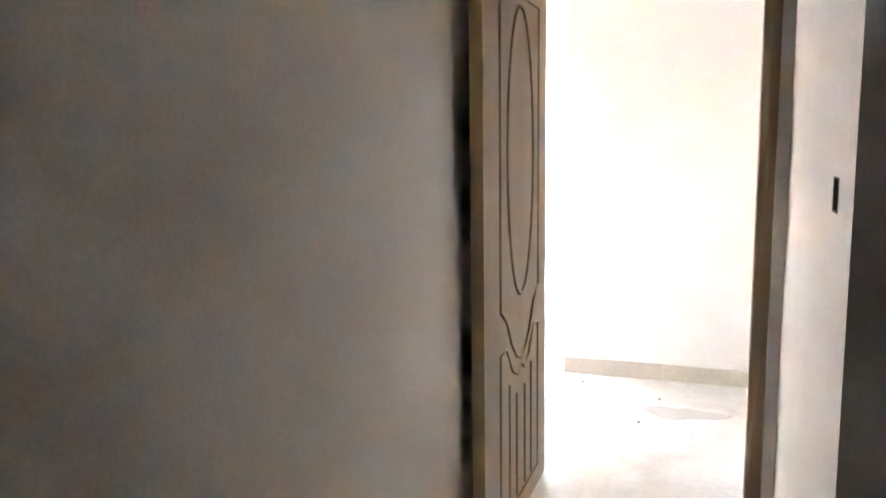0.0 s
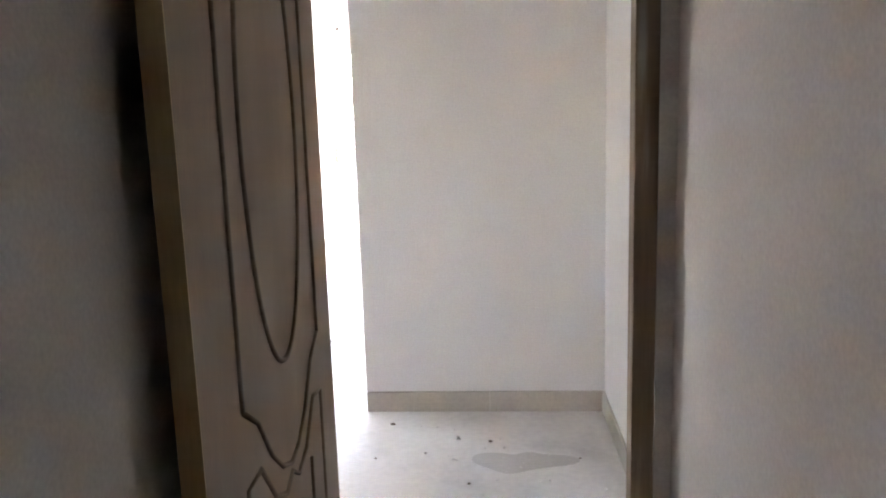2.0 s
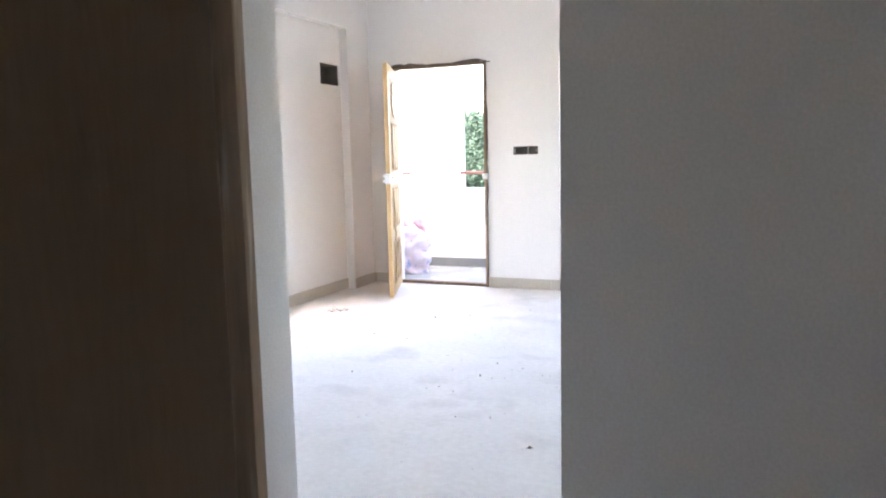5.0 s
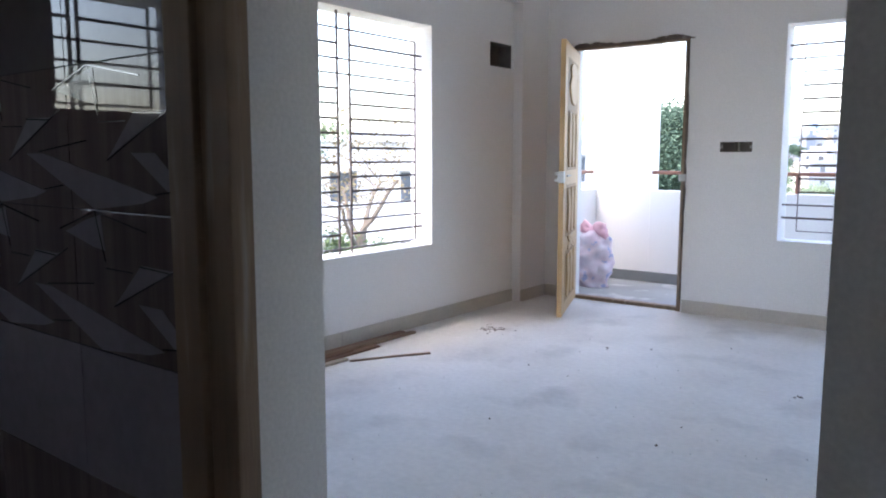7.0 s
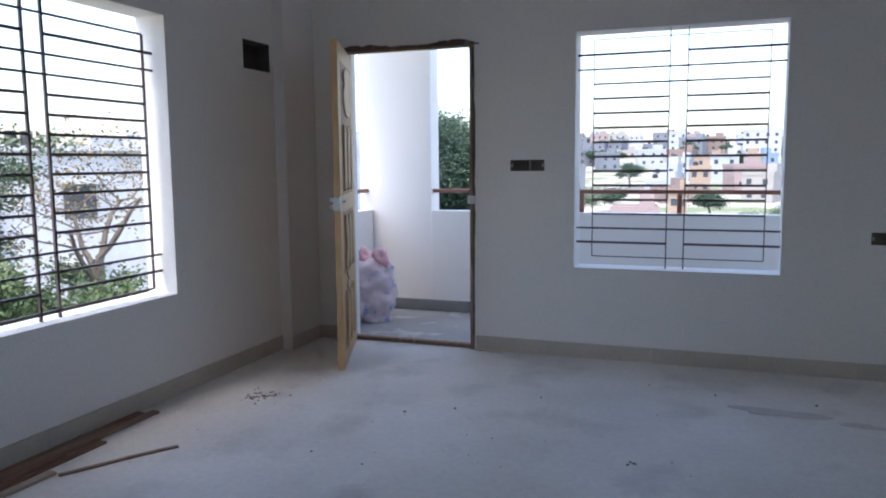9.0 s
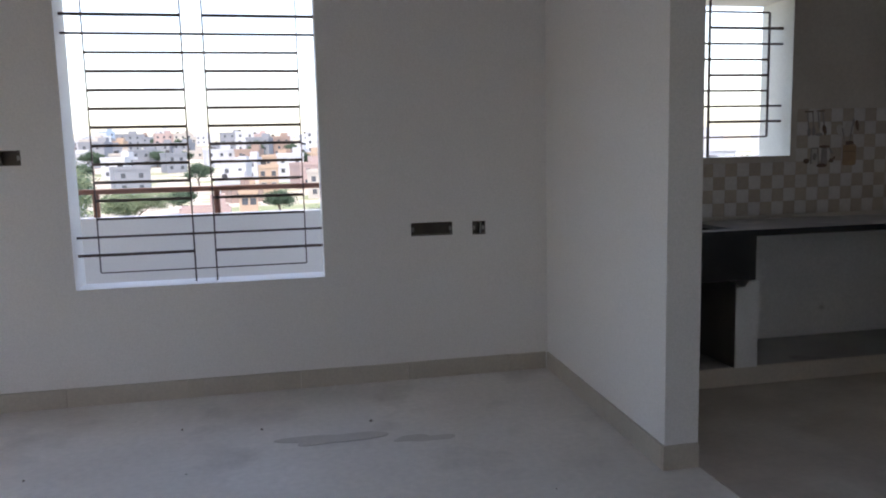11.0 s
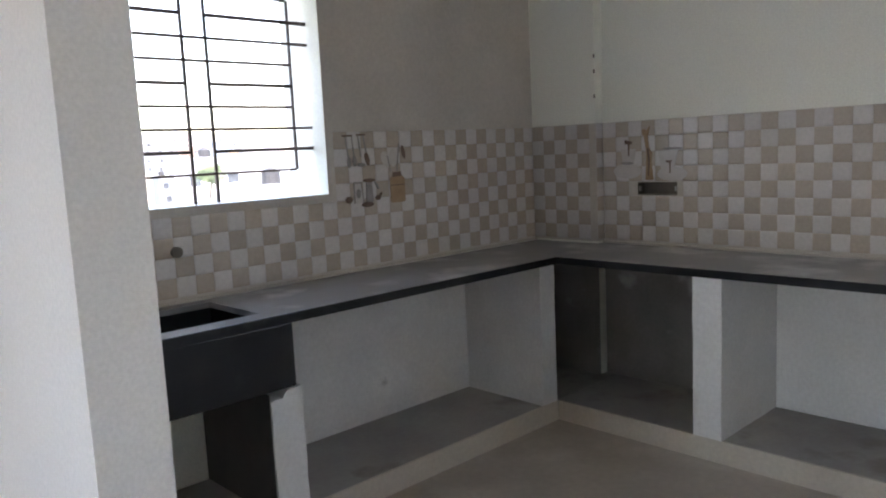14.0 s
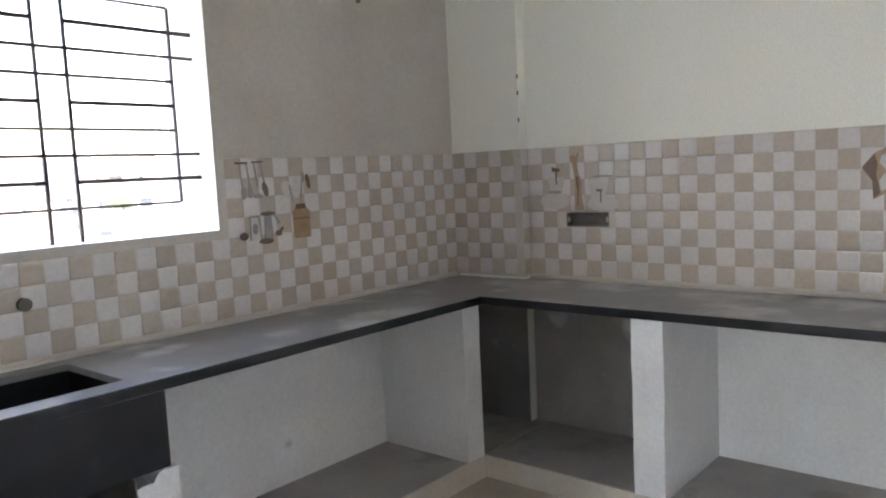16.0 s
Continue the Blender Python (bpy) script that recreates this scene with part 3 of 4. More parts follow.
# unseen slab, its depth set to keep direct sun off the column
structure("balcony_roof", boxes((BX - 0.3, YN + T, 2.8, 1.5, YN + T + 0.85, 2.95)), CEIL, "unseen slab added to keep sun off the balcony column", "ceiling")
skirting("balcony_skirting", "x", BY, BX, 1.31, -1, SKIRT_B, 0.1, 0.9)
skirting("balcony_skirting", "y", BX, YN + T, BY - 0.012, 1, SKIRT_B, 0.1, 0.9)
rail = base("balcony_rail", pose(0, 0, 0.9), "red oxide painted pipe rail on the balcony wall", "rail")
part("bar", boxes((-2.82, BY + 0.035, 0.155, 1.31, BY + 0.085, 0.19), bevel=0.008), RAILRED, rail)
for x in (-1.5, -0.72, 0.5):
    part("post", boxes((x - 0.02, BY + 0.045, 0, x + 0.02, BY + 0.075, 0.156), bevel=0.004), RAILRED, rail)
rail = base("balcony_rail", pose(0, 0, 0.9), "red oxide painted pipe rail on the balcony wall", "rail")
part("bar", boxes((BX - 0.085, YN + T, 0.155, BX - 0.035, BY, 0.19), bevel=0.008), RAILRED, rail)
for y in (6.35, 6.8):
    part("post", boxes((BX - 0.075, y - 0.02, 0, BX - 0.045, y + 0.02, 0.156), bevel=0.004), RAILRED, rail)


# ---- balcony sack ----
def sack(name, m, label):
    """A knotted woven sack: bulging body, creased, with a gathered pink top."""
    ob = base(name, m, label, "sack")
    rnd = random.Random(4)
    bm, rings = bmesh.new(), []
    for i in range(27):
        z = 0.54 * i / 26
        f = i / 26
        r = 0.15 * (0.86 + 0.22 * math.sin(f * 2.6 + 0.25)) * (1.0 if f < 0.85 else 1.0 - (f - 0.85) * 2.6)
        ring = []
        for k in range(36):
            a = k * math.tau / 36
            p = Vector((math.cos(a) * r * 1.05, math.sin(a) * r * 0.85, z))
            d = noise.noise(p * 8) * 0.05 + noise.noise(p * 20) * 0.025
            ring.append(bm.verts.new(p + Vector((math.cos(a), math.sin(a), 0.3 if i else 0)) * (d if i else d * 0.5)))
        rings.append(ring)
    for i in range(26):
        for k in range(36):
            bm.faces.new((rings[i][k], rings[i][(k + 1) % 36], rings[i + 1][(k + 1) % 36], rings[i + 1][k]))
    bm.faces.new(rings[0][::-1])
    bm.faces.new(rings[-1])
    part("body", bm, SACK, ob, smooth=True)
    for x, y, h, s in ((-0.075, 0.0, 0.1, 0.06), (0.06, -0.02, 0.06, 0.07)):
        bm = bmesh.new()
        bmesh.ops.create_icosphere(bm, subdivisions=3, radius=s)
        for v in bm.verts:
            n = v.co.normalized()
            v.co += n * (noise.noise(v.co * 18) * 0.05 + noise.noise(v.co * 45) * 0.022)
            v.co.z *= 1.25
        bmesh.ops.translate(bm, vec=(x, y, 0.5 + h * 0.4), verts=bm.verts)
        part("tied_corner", bm, SACK_PINK, ob, "pink crumpled sack corner", True)
    return ob


sack("sack", pose(-3.13, 6.72, -0.004, 0, 0, 20), "pale pink woven plastic sack with faded blue print")


# ---- timber and crumbs on the living room floor ----
def strip(name, a, b, w, h, z, label, group, material):
    a, b = Vector((*a, 0)), Vector((*b, 0))
    d = b - a
    n = 12
    bm = bmesh.new()
    rnd = random.Random(int(a.y * 1000) % 997)
    rows = []
    for i in range(n + 1):
        t = i / n
        wob = 0.004 * math.sin(t * 5 + a.y * 9)
        rows.append([bm.verts.new((d.length * t, s * w / 2 + wob, zz)) for s, zz in ((-1, 0), (1, 0), (1, h + rnd.uniform(-0.0008, 0.0008)), (-1, h))])
    for i in range(n):
        for k in range(4):
            bm.faces.new((rows[i][k], rows[i][(k + 1) % 4], rows[i + 1][(k + 1) % 4], rows[i + 1][k]))
    bm.faces.new(rows[0][::-1])
    bm.faces.new(rows[-1])
    ob = part(name, bm, material)
    ob.matrix_world = Matrix.Translation((a.x, a.y, z)) @ Matrix.Rotation(math.atan2(d.y, d.x), 4, "Z")
    return tagged(ob, label, "timber strip", group)


for k, (a, b, w, h, z, mt) in enumerate((((-3.305, 2.1), (-3.31, 4.12), 0.05, 0.012, 0.0005, 0), ((-3.25, 2.0), (-3.245, 4.16), 0.045, 0.014, 0.0005, 1), ((-3.195, 2.1), (-3.185, 3.72), 0.05, 0.012, 0.0005, 0),
                                        ((-3.29, 2.3), (-3.225, 3.93), 0.05, 0.012, 0.0147, 1), ((-3.21, 2.2), (-3.2, 3.5), 0.04, 0.012, 0.0147, 0), ((-3.14, 1.9), (-3.105, 3.36), 0.04, 0.014, 0.0005, 2),
                                        ((-3.065, 3.35), (-2.8, 3.79), 0.02, 0.01, 0.0005, 1), ((-3.23, 2.2), (-3.3, 3.1), 0.03, 0.01, 0.0272, 2))):
    strip("timber_strip", a, b, w, h, z, ("reddish brown timber strip lying by the wall", "brown timber strip lying by the wall", "pale thin timber strip on the dusty floor")[mt], "timber strips by the wall", (PLANK_R, PLANK_B, PLANK_P)[mt])


def crumbs(name, cx, cy, spread, count, size, seed, material, label):
    """Plaster crumbs and dust on the floor, too small to count."""
    rnd = random.Random(seed)
    bm = bmesh.new()
    for _ in range(count):
        x, y, s = rnd.gauss(cx, spread), rnd.gauss(cy, spread), size * rnd.uniform(0.3, 1.0)
        a = rnd.random() * 6
        pts = [(x + s * rnd.uniform(0.6, 1.2) * math.cos(a + k * 1.26), y + s * rnd.uniform(0.5, 1.0) * math.sin(a + k * 1.26)) for k in range(5)]
        top = bm.verts.new((x, y, 0.0045 + s * rnd.uniform(0.25, 0.5)))
        ring = [bm.verts.new((px, py, 0.0003)) for px, py in pts]
        for k in range(5):
            bm.faces.new((ring[k], ring[(k + 1) % 5], top))
        bm.faces.new(ring[::-1])
    return tagged(part(name, bm, material), label, "rubble", kind="stuff")


crumbs("floor_crumbs", -1.2, 3.6, 1.1, 90, 0.009, 2, CRUMB, "scattered pale plaster crumbs on the floor")
crumbs("dark_crumbs", -0.9, 4.0, 1.2, 16, 0.012, 3, CRUMB_D, "scattered dark crumbs on the floor")
crumbs("hall_crumbs", 0.5, 0.5, 0.28, 40, 0.01, 4, CRUMB, "plaster crumbs on the hall floor")
crumbs("hall_dirt", 0.3, 0.6, 0.3, 9, 0.016, 5, CRUMB_D, "dark dirt crumbs on the hall floor")
crumbs("rubble_heap", -2.86, 4.6, 0.05, 60, 0.011, 6, CRUMB_D, "small brown rubble heap near the wall")
crumbs("dropped_chip", -0.76, 4.27, 0.012, 3, 0.016, 16, CRUMB_D, "dark broken chip on the floor")
crumbs("doorway_rubble", 0.05, 2.5, 0.25, 40, 0.022, 8, CRUMB_D, "grey rubble scattered past the passage")
crumbs("skirting_rubble", -0.06, 5.95, 0.02, 14, 0.022, 9, CRUMB, "white plaster lump against the skirting")


def stain(name, cx, cy, rx, ry, seed, material, label):
    """A thin dried spill with a wandering outline."""
    rnd = random.Random(seed)
    bm = bmesh.new()
    n = 40
    ph = [rnd.random() * 6 for _ in range(5)]
    ring = []
    for k in range(n):
        a = k * math.tau / n
        r = 1 + sum(math.sin(a * (j + 2) + ph[j]) * 0.28 / (j + 1) for j in range(5))
        ring.append(bm.verts.new((cx + rx * r * math.cos(a), cy + ry * r * math.sin(a), 0.0022)))
    f = bm.faces.new(ring)
    g = bmesh.ops.extrude_face_region(bm, geom=[f])
    bmesh.ops.translate(bm, vec=(0, 0, -0.0018), verts=[v for v in g["geom"] if isinstance(v, bmesh.types.BMVert)])
    return tagged(part(name, bm, material), label, "stain")


stain("cement_stain", 0.66, 0.5, 0.16, 0.11, 4, STAIN, "dried grey cement spill on the hall floor")
stain("cement_stain", -0.1, 5.2, 0.19, 0.07, 7, STAIN, "dried grey cement spill on the living room floor")
stain("cement_stain", 0.3, 5.1, 0.12, 0.04, 9, STAIN, "dried grey cement spill on the living room floor")


# ---- kitchen counter ----
CF, CXF, CT = 5.37, 3.65, 0.838    # counter front lines and top
SINK = (1.66, 2.06, 5.46, 5.83)


def counter():
    ob = base("granite_counter", pose(0, 0, 0), "dusty black granite kitchen counter in an L shape", "counter")
    bm = bmesh.new()
    t = 0.022
    for r in ((1.31, CF, SINK[0], YK), (SINK[0], CF, SINK[1], SINK[2]), (SINK[0], SINK[3], SINK[1], YK), (SINK[1], CF, XE, YK), (CXF, 2.4, XE, CF)):
        box(bm, r[0], r[1], CT - t, r[2], r[3], CT)
    bmesh.ops.remove_doubles(bm, verts=bm.verts, dist=0.0005)
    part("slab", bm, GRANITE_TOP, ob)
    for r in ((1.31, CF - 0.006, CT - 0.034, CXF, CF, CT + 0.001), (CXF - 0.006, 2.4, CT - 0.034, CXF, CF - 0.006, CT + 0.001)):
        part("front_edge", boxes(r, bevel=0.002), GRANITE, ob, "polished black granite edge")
    part("mortar_fillet", boxes((1.31, YK - 0.02, CT, XE - 0.065, YK, CT + 0.012), (XE - 0.02, 2.4, CT, XE, 5.475, CT + 0.012), bevel=0.004), GROUT, ob, "pale mortar fillet")
    return ob


counter()
sk = base("sink", pose(0, 0, 0), "black granite sink box with a deep apron", "sink")
part("apron", boxes((1.31, CF - 0.004, 0.575, 2.134, CF + 0.02, CT - 0.034), bevel=0.003), GRANITE, sk)
part("side", boxes((2.09, CF + 0.02, 0.575, 2.11, YK - 0.02, CT - 0.022)), GRANITE, sk)
part("bowl_wall", boxes((SINK[0] - 0.018, SINK[2] - 0.018, 0.6, SINK[0], SINK[3] + 0.018, CT - 0.022)), GRANITE, sk)
part("bowl_wall", boxes((SINK[1], SINK[2] - 0.018, 0.6, SINK[1] + 0.018, SINK[3] + 0.018, CT - 0.022)), GRANITE, sk)
part("bowl_wall", boxes((SINK[0], SINK[2] - 0.018, 0.6, SINK[1], SINK[2], CT - 0.022)), GRANITE, sk)
part("bowl_wall", boxes((SINK[0], SINK[3], 0.6, SINK[1], SINK[3] + 0.018, CT - 0.022)), GRANITE, sk)
part("bowl_floor", boxes((SINK[0] - 0.018, SINK[2] - 0.018, 0.58, SINK[1] + 0.018, SINK[3] + 0.018, 0.6)), GRANITE, sk)


def pier(name, x0, y0, x1, y1, z0, z1, label, rough_top=False):
    bm = bmesh.new()
    box(bm, x0, y0, z0, x1, y1, z1)
    bmesh.ops.subdivide_edges(bm, edges=bm.edges[:], cuts=7, use_grid_fill=True)
    for v in bm.verts:
        d = noise.noise(v.co * 11) * 0.004
        v.co.x += d
        v.co.y += noise.noise(v.co * 13 + Vector((5, 0, 0))) * 0.003
        if rough_top and v.co.z > z1 - 0.001:
            v.co.z -= 0.022 * abs(noise.noise(v.co * 25)) + (0.03 if v.co.x < x0 + 0.05 else 0)
    return tagged(part(name, bm, WHITEWASH), label, "pier")


PL = 0.102    # top of the plinth
pier("counter_pier", 2.035, CF + 0.012, 2.165, YK, PL, 0.568, "short whitewashed pier with a broken top under the sink", True)
# the pier's west side lies in shade, painted as a thin dark sheet
structure("niche_wall_6", boxes((2.029, CF + 0.016, PL, 2.033, YK - 0.002, 0.56)), PIER_SHADE, "dark sheet painting the shade on the pier's sink side", "wall")
pier("counter_pier", 3.548, CF + 0.022, CXF + 0.008, YK, PL, CT - 0.024, "whitewashed masonry pier under the granite counter")
pier("counter_pier", CXF + 0.012, 4.53, XE, 4.658, PL, CT - 0.024, "whitewashed masonry pier under the granite counter")
pier("counter_pier", CXF + 0.012, 2.4, XE, 2.53, PL, CT - 0.024, "whitewashed masonry pier under the granite counter")
structure("plinth", boxes((1.31, CF + 0.03, 0, XE, YK, PL), (CXF + 0.025, 2.4, 0, XE, CF + 0.03, PL), bevel=0.006), CEMENT, "low grey cement plinth under the counter", "plinth")
structure("plinth_edge", boxes((1.31, CF + 0.018, 0, CXF + 0.012, CF + 0.03, PL + 0.002), (CXF + 0.012, 2.4, 0, CXF + 0.025, CF + 0.018, PL + 0.002), bevel=0.003), SKIRT, "worn beige edge along the plinth", "plinth")
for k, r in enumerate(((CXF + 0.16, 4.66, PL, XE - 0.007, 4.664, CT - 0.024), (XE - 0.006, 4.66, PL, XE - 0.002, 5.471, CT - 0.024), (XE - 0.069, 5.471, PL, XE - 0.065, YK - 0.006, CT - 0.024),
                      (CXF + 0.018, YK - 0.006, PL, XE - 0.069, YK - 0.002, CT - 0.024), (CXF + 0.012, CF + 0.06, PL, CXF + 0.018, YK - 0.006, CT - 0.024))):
    structure("niche_wall_%d" % (k + 1), boxes(r), GREYWASH, "mottled dark grey sheet lining the corner niche", "wall")

structure("counter_back_1", boxes((2.165, YK - 0.006, PL, 3.548, YK - 0.002, CT - 0.024)), WHITEWASH, "whitewashed wall under the counter", "wall")
structure("counter_back_2", boxes((XE - 0.006, 2.53, PL, XE - 0.002, 4.53, CT - 0.024)), WHITEWASH, "whitewashed wall under the counter", "wall")

# outlet in the tiles, hook above
tagged(part("pipe_outlet", sweep(bmesh.new(), [(1.974, YK - 0.012, 1.04), (1.974, YK - 0.03, 1.04)], 0.022, 12), DARKBOX), "dark capped water outlet in the tiles", "pipe")
hook = base("ceiling_hook", pose(3.475, YK, 2.19), "rusty wire stub sticking out of the wall", "wire")
part("wire", sweep(bmesh.new(), [(0, 0, 0.03), (0, -0.03, 0.03), (0.01, -0.045, 0.01), (0.012, -0.05, -0.02)], 0.011, 6), DARKBOX, hook)
for z in (1.62, 1.75, 1.83):
    tagged(part("plaster_chip", boxes((XE - 0.069, 5.475, z, XE - 0.063, 5.482, z + 0.02)), DARKBOX), "dark chip knocked out of the plaster corner", "chip", "chips in the plaster corner")


# ---- chequered wall tiles ----
def pillow(name, material, s=0.078, d=0.0026, w=None):
    """One raised glazed square, its face towards -y, its corner at the origin."""
    bm = bmesh.new()
    w = w or s
    rings = []
    for inset, depth in ((0.0003, 0.0), (0.0006, 0.0006), (0.005, d * 0.85), (0.014, d)):
        rings.append([bm.verts.new((x, -depth, z)) for x, z in ((inset, inset), (w - inset, inset), (w - inset, s - inset), (inset, s - inset))])
    for i in range(3):
        for k in range(4):
            bm.faces.new((rings[i][k], rings[i][(k + 1) % 4], rings[i + 1][(k + 1) % 4], rings[i + 1][k]))
    bm.faces.new(rings[-1])
    return finish(name, bm, material, True)


TILES = (pillow("tile", TILE_W), pillow("tile", TILE_B), pillow("tile", TILE_W, w=0.06), pillow("tile", TILE_B, w=0.06))
ZT, S = 1.485, 0.078
GB = 0.003    # thickness of the mortar bed
turn_e = Matrix.Rotation(radians(-90), 4, "Z")
structure("tile_bed_north", panel_wall(bmesh.new(), "x", YK - GB, YK, 1.31, XE - 0.065, CT + 0.012, ZT + 0.002, [(KWIN[0], KWIN[1], KWIN[2], 3.0)]), GROUT, "pale grout behind the chequered tiles", "wall tiles")
structure("tile_bed_east", panel_wall(bmesh.new(), "y", XE - GB, XE, 2.4, 5.475, CT + 0.012, ZT + 0.002, [BOX_COOK, BOX_COOK2]), GROUT, "pale grout behind the chequered tiles", "wall tiles")
structure("tile_bed_column", boxes((XE - 0.065 - GB, 5.475, CT + 0.012, XE - 0.065, YK - GB, ZT + 0.002), (XE - 0.065, 5.472, CT + 0.012, XE - GB, 5.475, ZT + 0.002)), GROUT, "pale grout behind the chequered tiles", "wall tiles")


def tile_at(parent, m, kind):
    ob = new("tile", TILES[kind])
    ob.parent = parent
    ob.matrix_world = m


def clear(lo, z, span):
    return lo + S <= span[0] + 0.012 or lo >= span[1] - 0.012 or z + S <= span[2] + 0.012 or z >= span[3] - 0.012


for j in range(8):
    z = ZT - S * (j + 1)
    for i in range(int((XE - 0.065 - 1.31) / S)):
        x = XE - 0.068 - S * (i + 1)
        if clear(x, z, (KWIN[0], KWIN[1], KWIN[2], 9)):
            tile_at(KN, Matrix.Translation((x, YK - GB, z)), (i + j) % 2)
    for i in range(5):
        y = YK - 0.006 - S * i
        tile_at(KE, Matrix.Translation((XE - 0.065 - GB, y, z)) @ turn_e, (i + j + 1) % 2)
    tile_at(KE, Matrix.Translation((XE - 0.066, 5.472, z)), 2 + j % 2)
    for i in range(35):
        y = 5.470 - S * i
        if clear(y - S, z, BOX_COOK) and clear(y - S, z, BOX_COOK2):
            tile_at(KE, Matrix.Translation((XE - GB, y, z)) @ turn_e, (i + j) % 2)


# ---- printed pictures on the tiles: kitchen tools, jar, pouring cups, splash ----
def picture(name, m, shapes, label):
    ob = base(name, m, label, "tile picture")
    for k, (nm, pts, material) in enumerate(shapes):
        part(nm, tri_prism(bmesh.new(), pts, 0.001 + 0.00025 * k), material, ob)
    return ob


def blob(cx, cz, rx, rz, n=14):
    return [(cx + rx * math.cos(k * math.tau / n), cz + rz * math.sin(k * math.tau / n)) for k in range(n)]


def quad(x0, z0, x1, z1):
    return [(x0, z0), (x1, z0), (x1, z1), (x0, z1)]


FN = YK - GB - 0.0022
def dots(rows, mm):
    """Shapes given in millimetres."""
    return [(nm, [(x / 1000, z / 1000) for x, z in pts], m2 or mm) for nm, pts, m2 in rows]


def oval(cx, cz, rx, rz, lean=0.0, n=14):
    c, d = math.cos(lean), math.sin(lean)
    return [(cx + rx * c * math.cos(k * math.tau / n) - rz * d * math.sin(k * math.tau / n), cz + rx * d * math.cos(k * math.tau / n) + rz * c * math.sin(k * math.tau / n)) for k in range(n)]


tools = dots([("tool_rack", quad(88, 283, 148, 291), None), ("tool_rack", quad(168, 286, 222, 294), None)], PRINT_BROWN)
for x0, x1, zt in ((106, 118, 284), (142, 152, 284), (178, 190, 288), (208, 226, 288)):
    tools += dots([("tool_handle", [(x0 - 4, zt), (x0 + 4, zt), (x1 + 4, 190), (x1 - 4, 190)], None)], PRINT_GREY)
tools += dots([("tool_head", oval(121, 166, 12, 26), None), ("tool_head", oval(152, 170, 12, 25), None), ("tool_head", oval(190, 152, 24, 10), None), ("tool_head", oval(226, 178, 13, 31, 0.25), PRINT_BROWN)], PRINT_GREY)
tools += dots([("pot_lid", oval(108, -6, 20, 16), PRINT_BROWN), ("jug", [(138, 66), (182, 70), (194, -24), (134, -26)], PRINT_PALE), ("jug_rim", quad(138, 66, 184, 74), None), ("jug_side", [(138, 66), (144, 66), (142, -24), (134, -26)], None),
               ("jug_side", [(178, 68), (184, 68), (195, -24), (187, -26)], None), ("jug_content", oval(162, 20, 14, 22), None), ("pot", [(212, 74), (244, 74), (250, -26), (208, -24)], None), ("pot_lid", oval(230, 78, 35, 9), PRINT_BROWN),
               ("pot_handle", [(258, 78), (282, 52), (290, 34), (280, 34), (262, 64)], None), ("spoon_bowl", oval(214, -34, 35, 12), PRINT_BROWN), ("spoon_bowl", oval(278, -6, 15, 12), PRINT_BROWN), ("spoon_stem", [(282, -6), (300, 6), (304, 18), (292, 14)], PRINT_BROWN)], PRINT_GREY)
picture("tile_picture", Matrix.Translation((2.712, FN, 1.18)), tools, "brown and grey kitchen tools printed on the glazed wall tiles")
jar = dots([("whisk", oval(46, 172, 26, 40, 0.5), PRINT_PALE), ("whisk", oval(92, 178, 22, 44), PRINT_PALE), ("spoon", [(52, 188), (60, 190), (76, 112), (70, 112)], None), ("spoon", [(126, 236), (134, 236), (116, 112), (108, 112)], None),
            ("spoon_head", oval(132, 222, 7, 24), None), ("spoon_head", oval(158, 202, 11, 34, 0.2), PRINT_BROWN), ("jar", [(64, 74), (74, 86), (146, 88), (157, 76), (158, -30), (148, -38), (76, -38), (66, -30)], PRINT_TAN),
            ("jar_rim", [(80, 86), (140, 88), (134, 110), (86, 108)], PRINT_BROWN), ("jar_band", quad(66, 44, 157, 48), PRINT_BROWN)], PRINT_GREY)
picture("tile_picture", Matrix.Translation((3.005, FN, 1.18)), jar, "tan jar of spoons printed on the glazed wall tiles")
FE = XE - GB - 0.0022
cups = dots([("saucer", oval(120, 56, 86, 40), PRINT_PALE), ("cup", [(81, 172), (174, 172), (160, 101), (93, 101)], PRINT_PALE), ("cup_shadow", oval(120, 98, 40, 8), None), ("stain_mark", [(104, 221), (150, 210), (148, 197), (106, 197)], PRINT_BROWN), ("stain_mark", [(123, 197), (134, 197), (132, 134), (125, 134)], PRINT_BROWN),
             ("saucer", oval(380, 40, 84, 36), PRINT_PALE), ("cup", [(302, 158), (415, 162), (384, 48), (322, 48)], PRINT_PALE), ("stain_mark", [(343, 108), (380, 108), (376, 97), (349, 97)], PRINT_BROWN), ("stain_mark", [(363, 99), (373, 99), (371, 44), (365, 44)], PRINT_BROWN), ("rim", oval(382, 168, 54, 6), None),
             ("stream", [(207, 268), (222, 228), (235, 144), (228, 10), (275, 10), (263, 104), (267, 144), (250, 181), (244, 233), (256, 285), (236, 264), (223, 272)], PRINT_TAN), ("stream_shade", [(238, 172), (248, 172), (256, 104), (248, 31), (242, 31), (246, 104)], PRINT_BROWN)], PRINT_GREY)
picture("tile_picture", Matrix.Translation((FE, 5.44, 1.17)) @ turn_e, cups, "coffee cups and a pouring stream printed on the tiles")
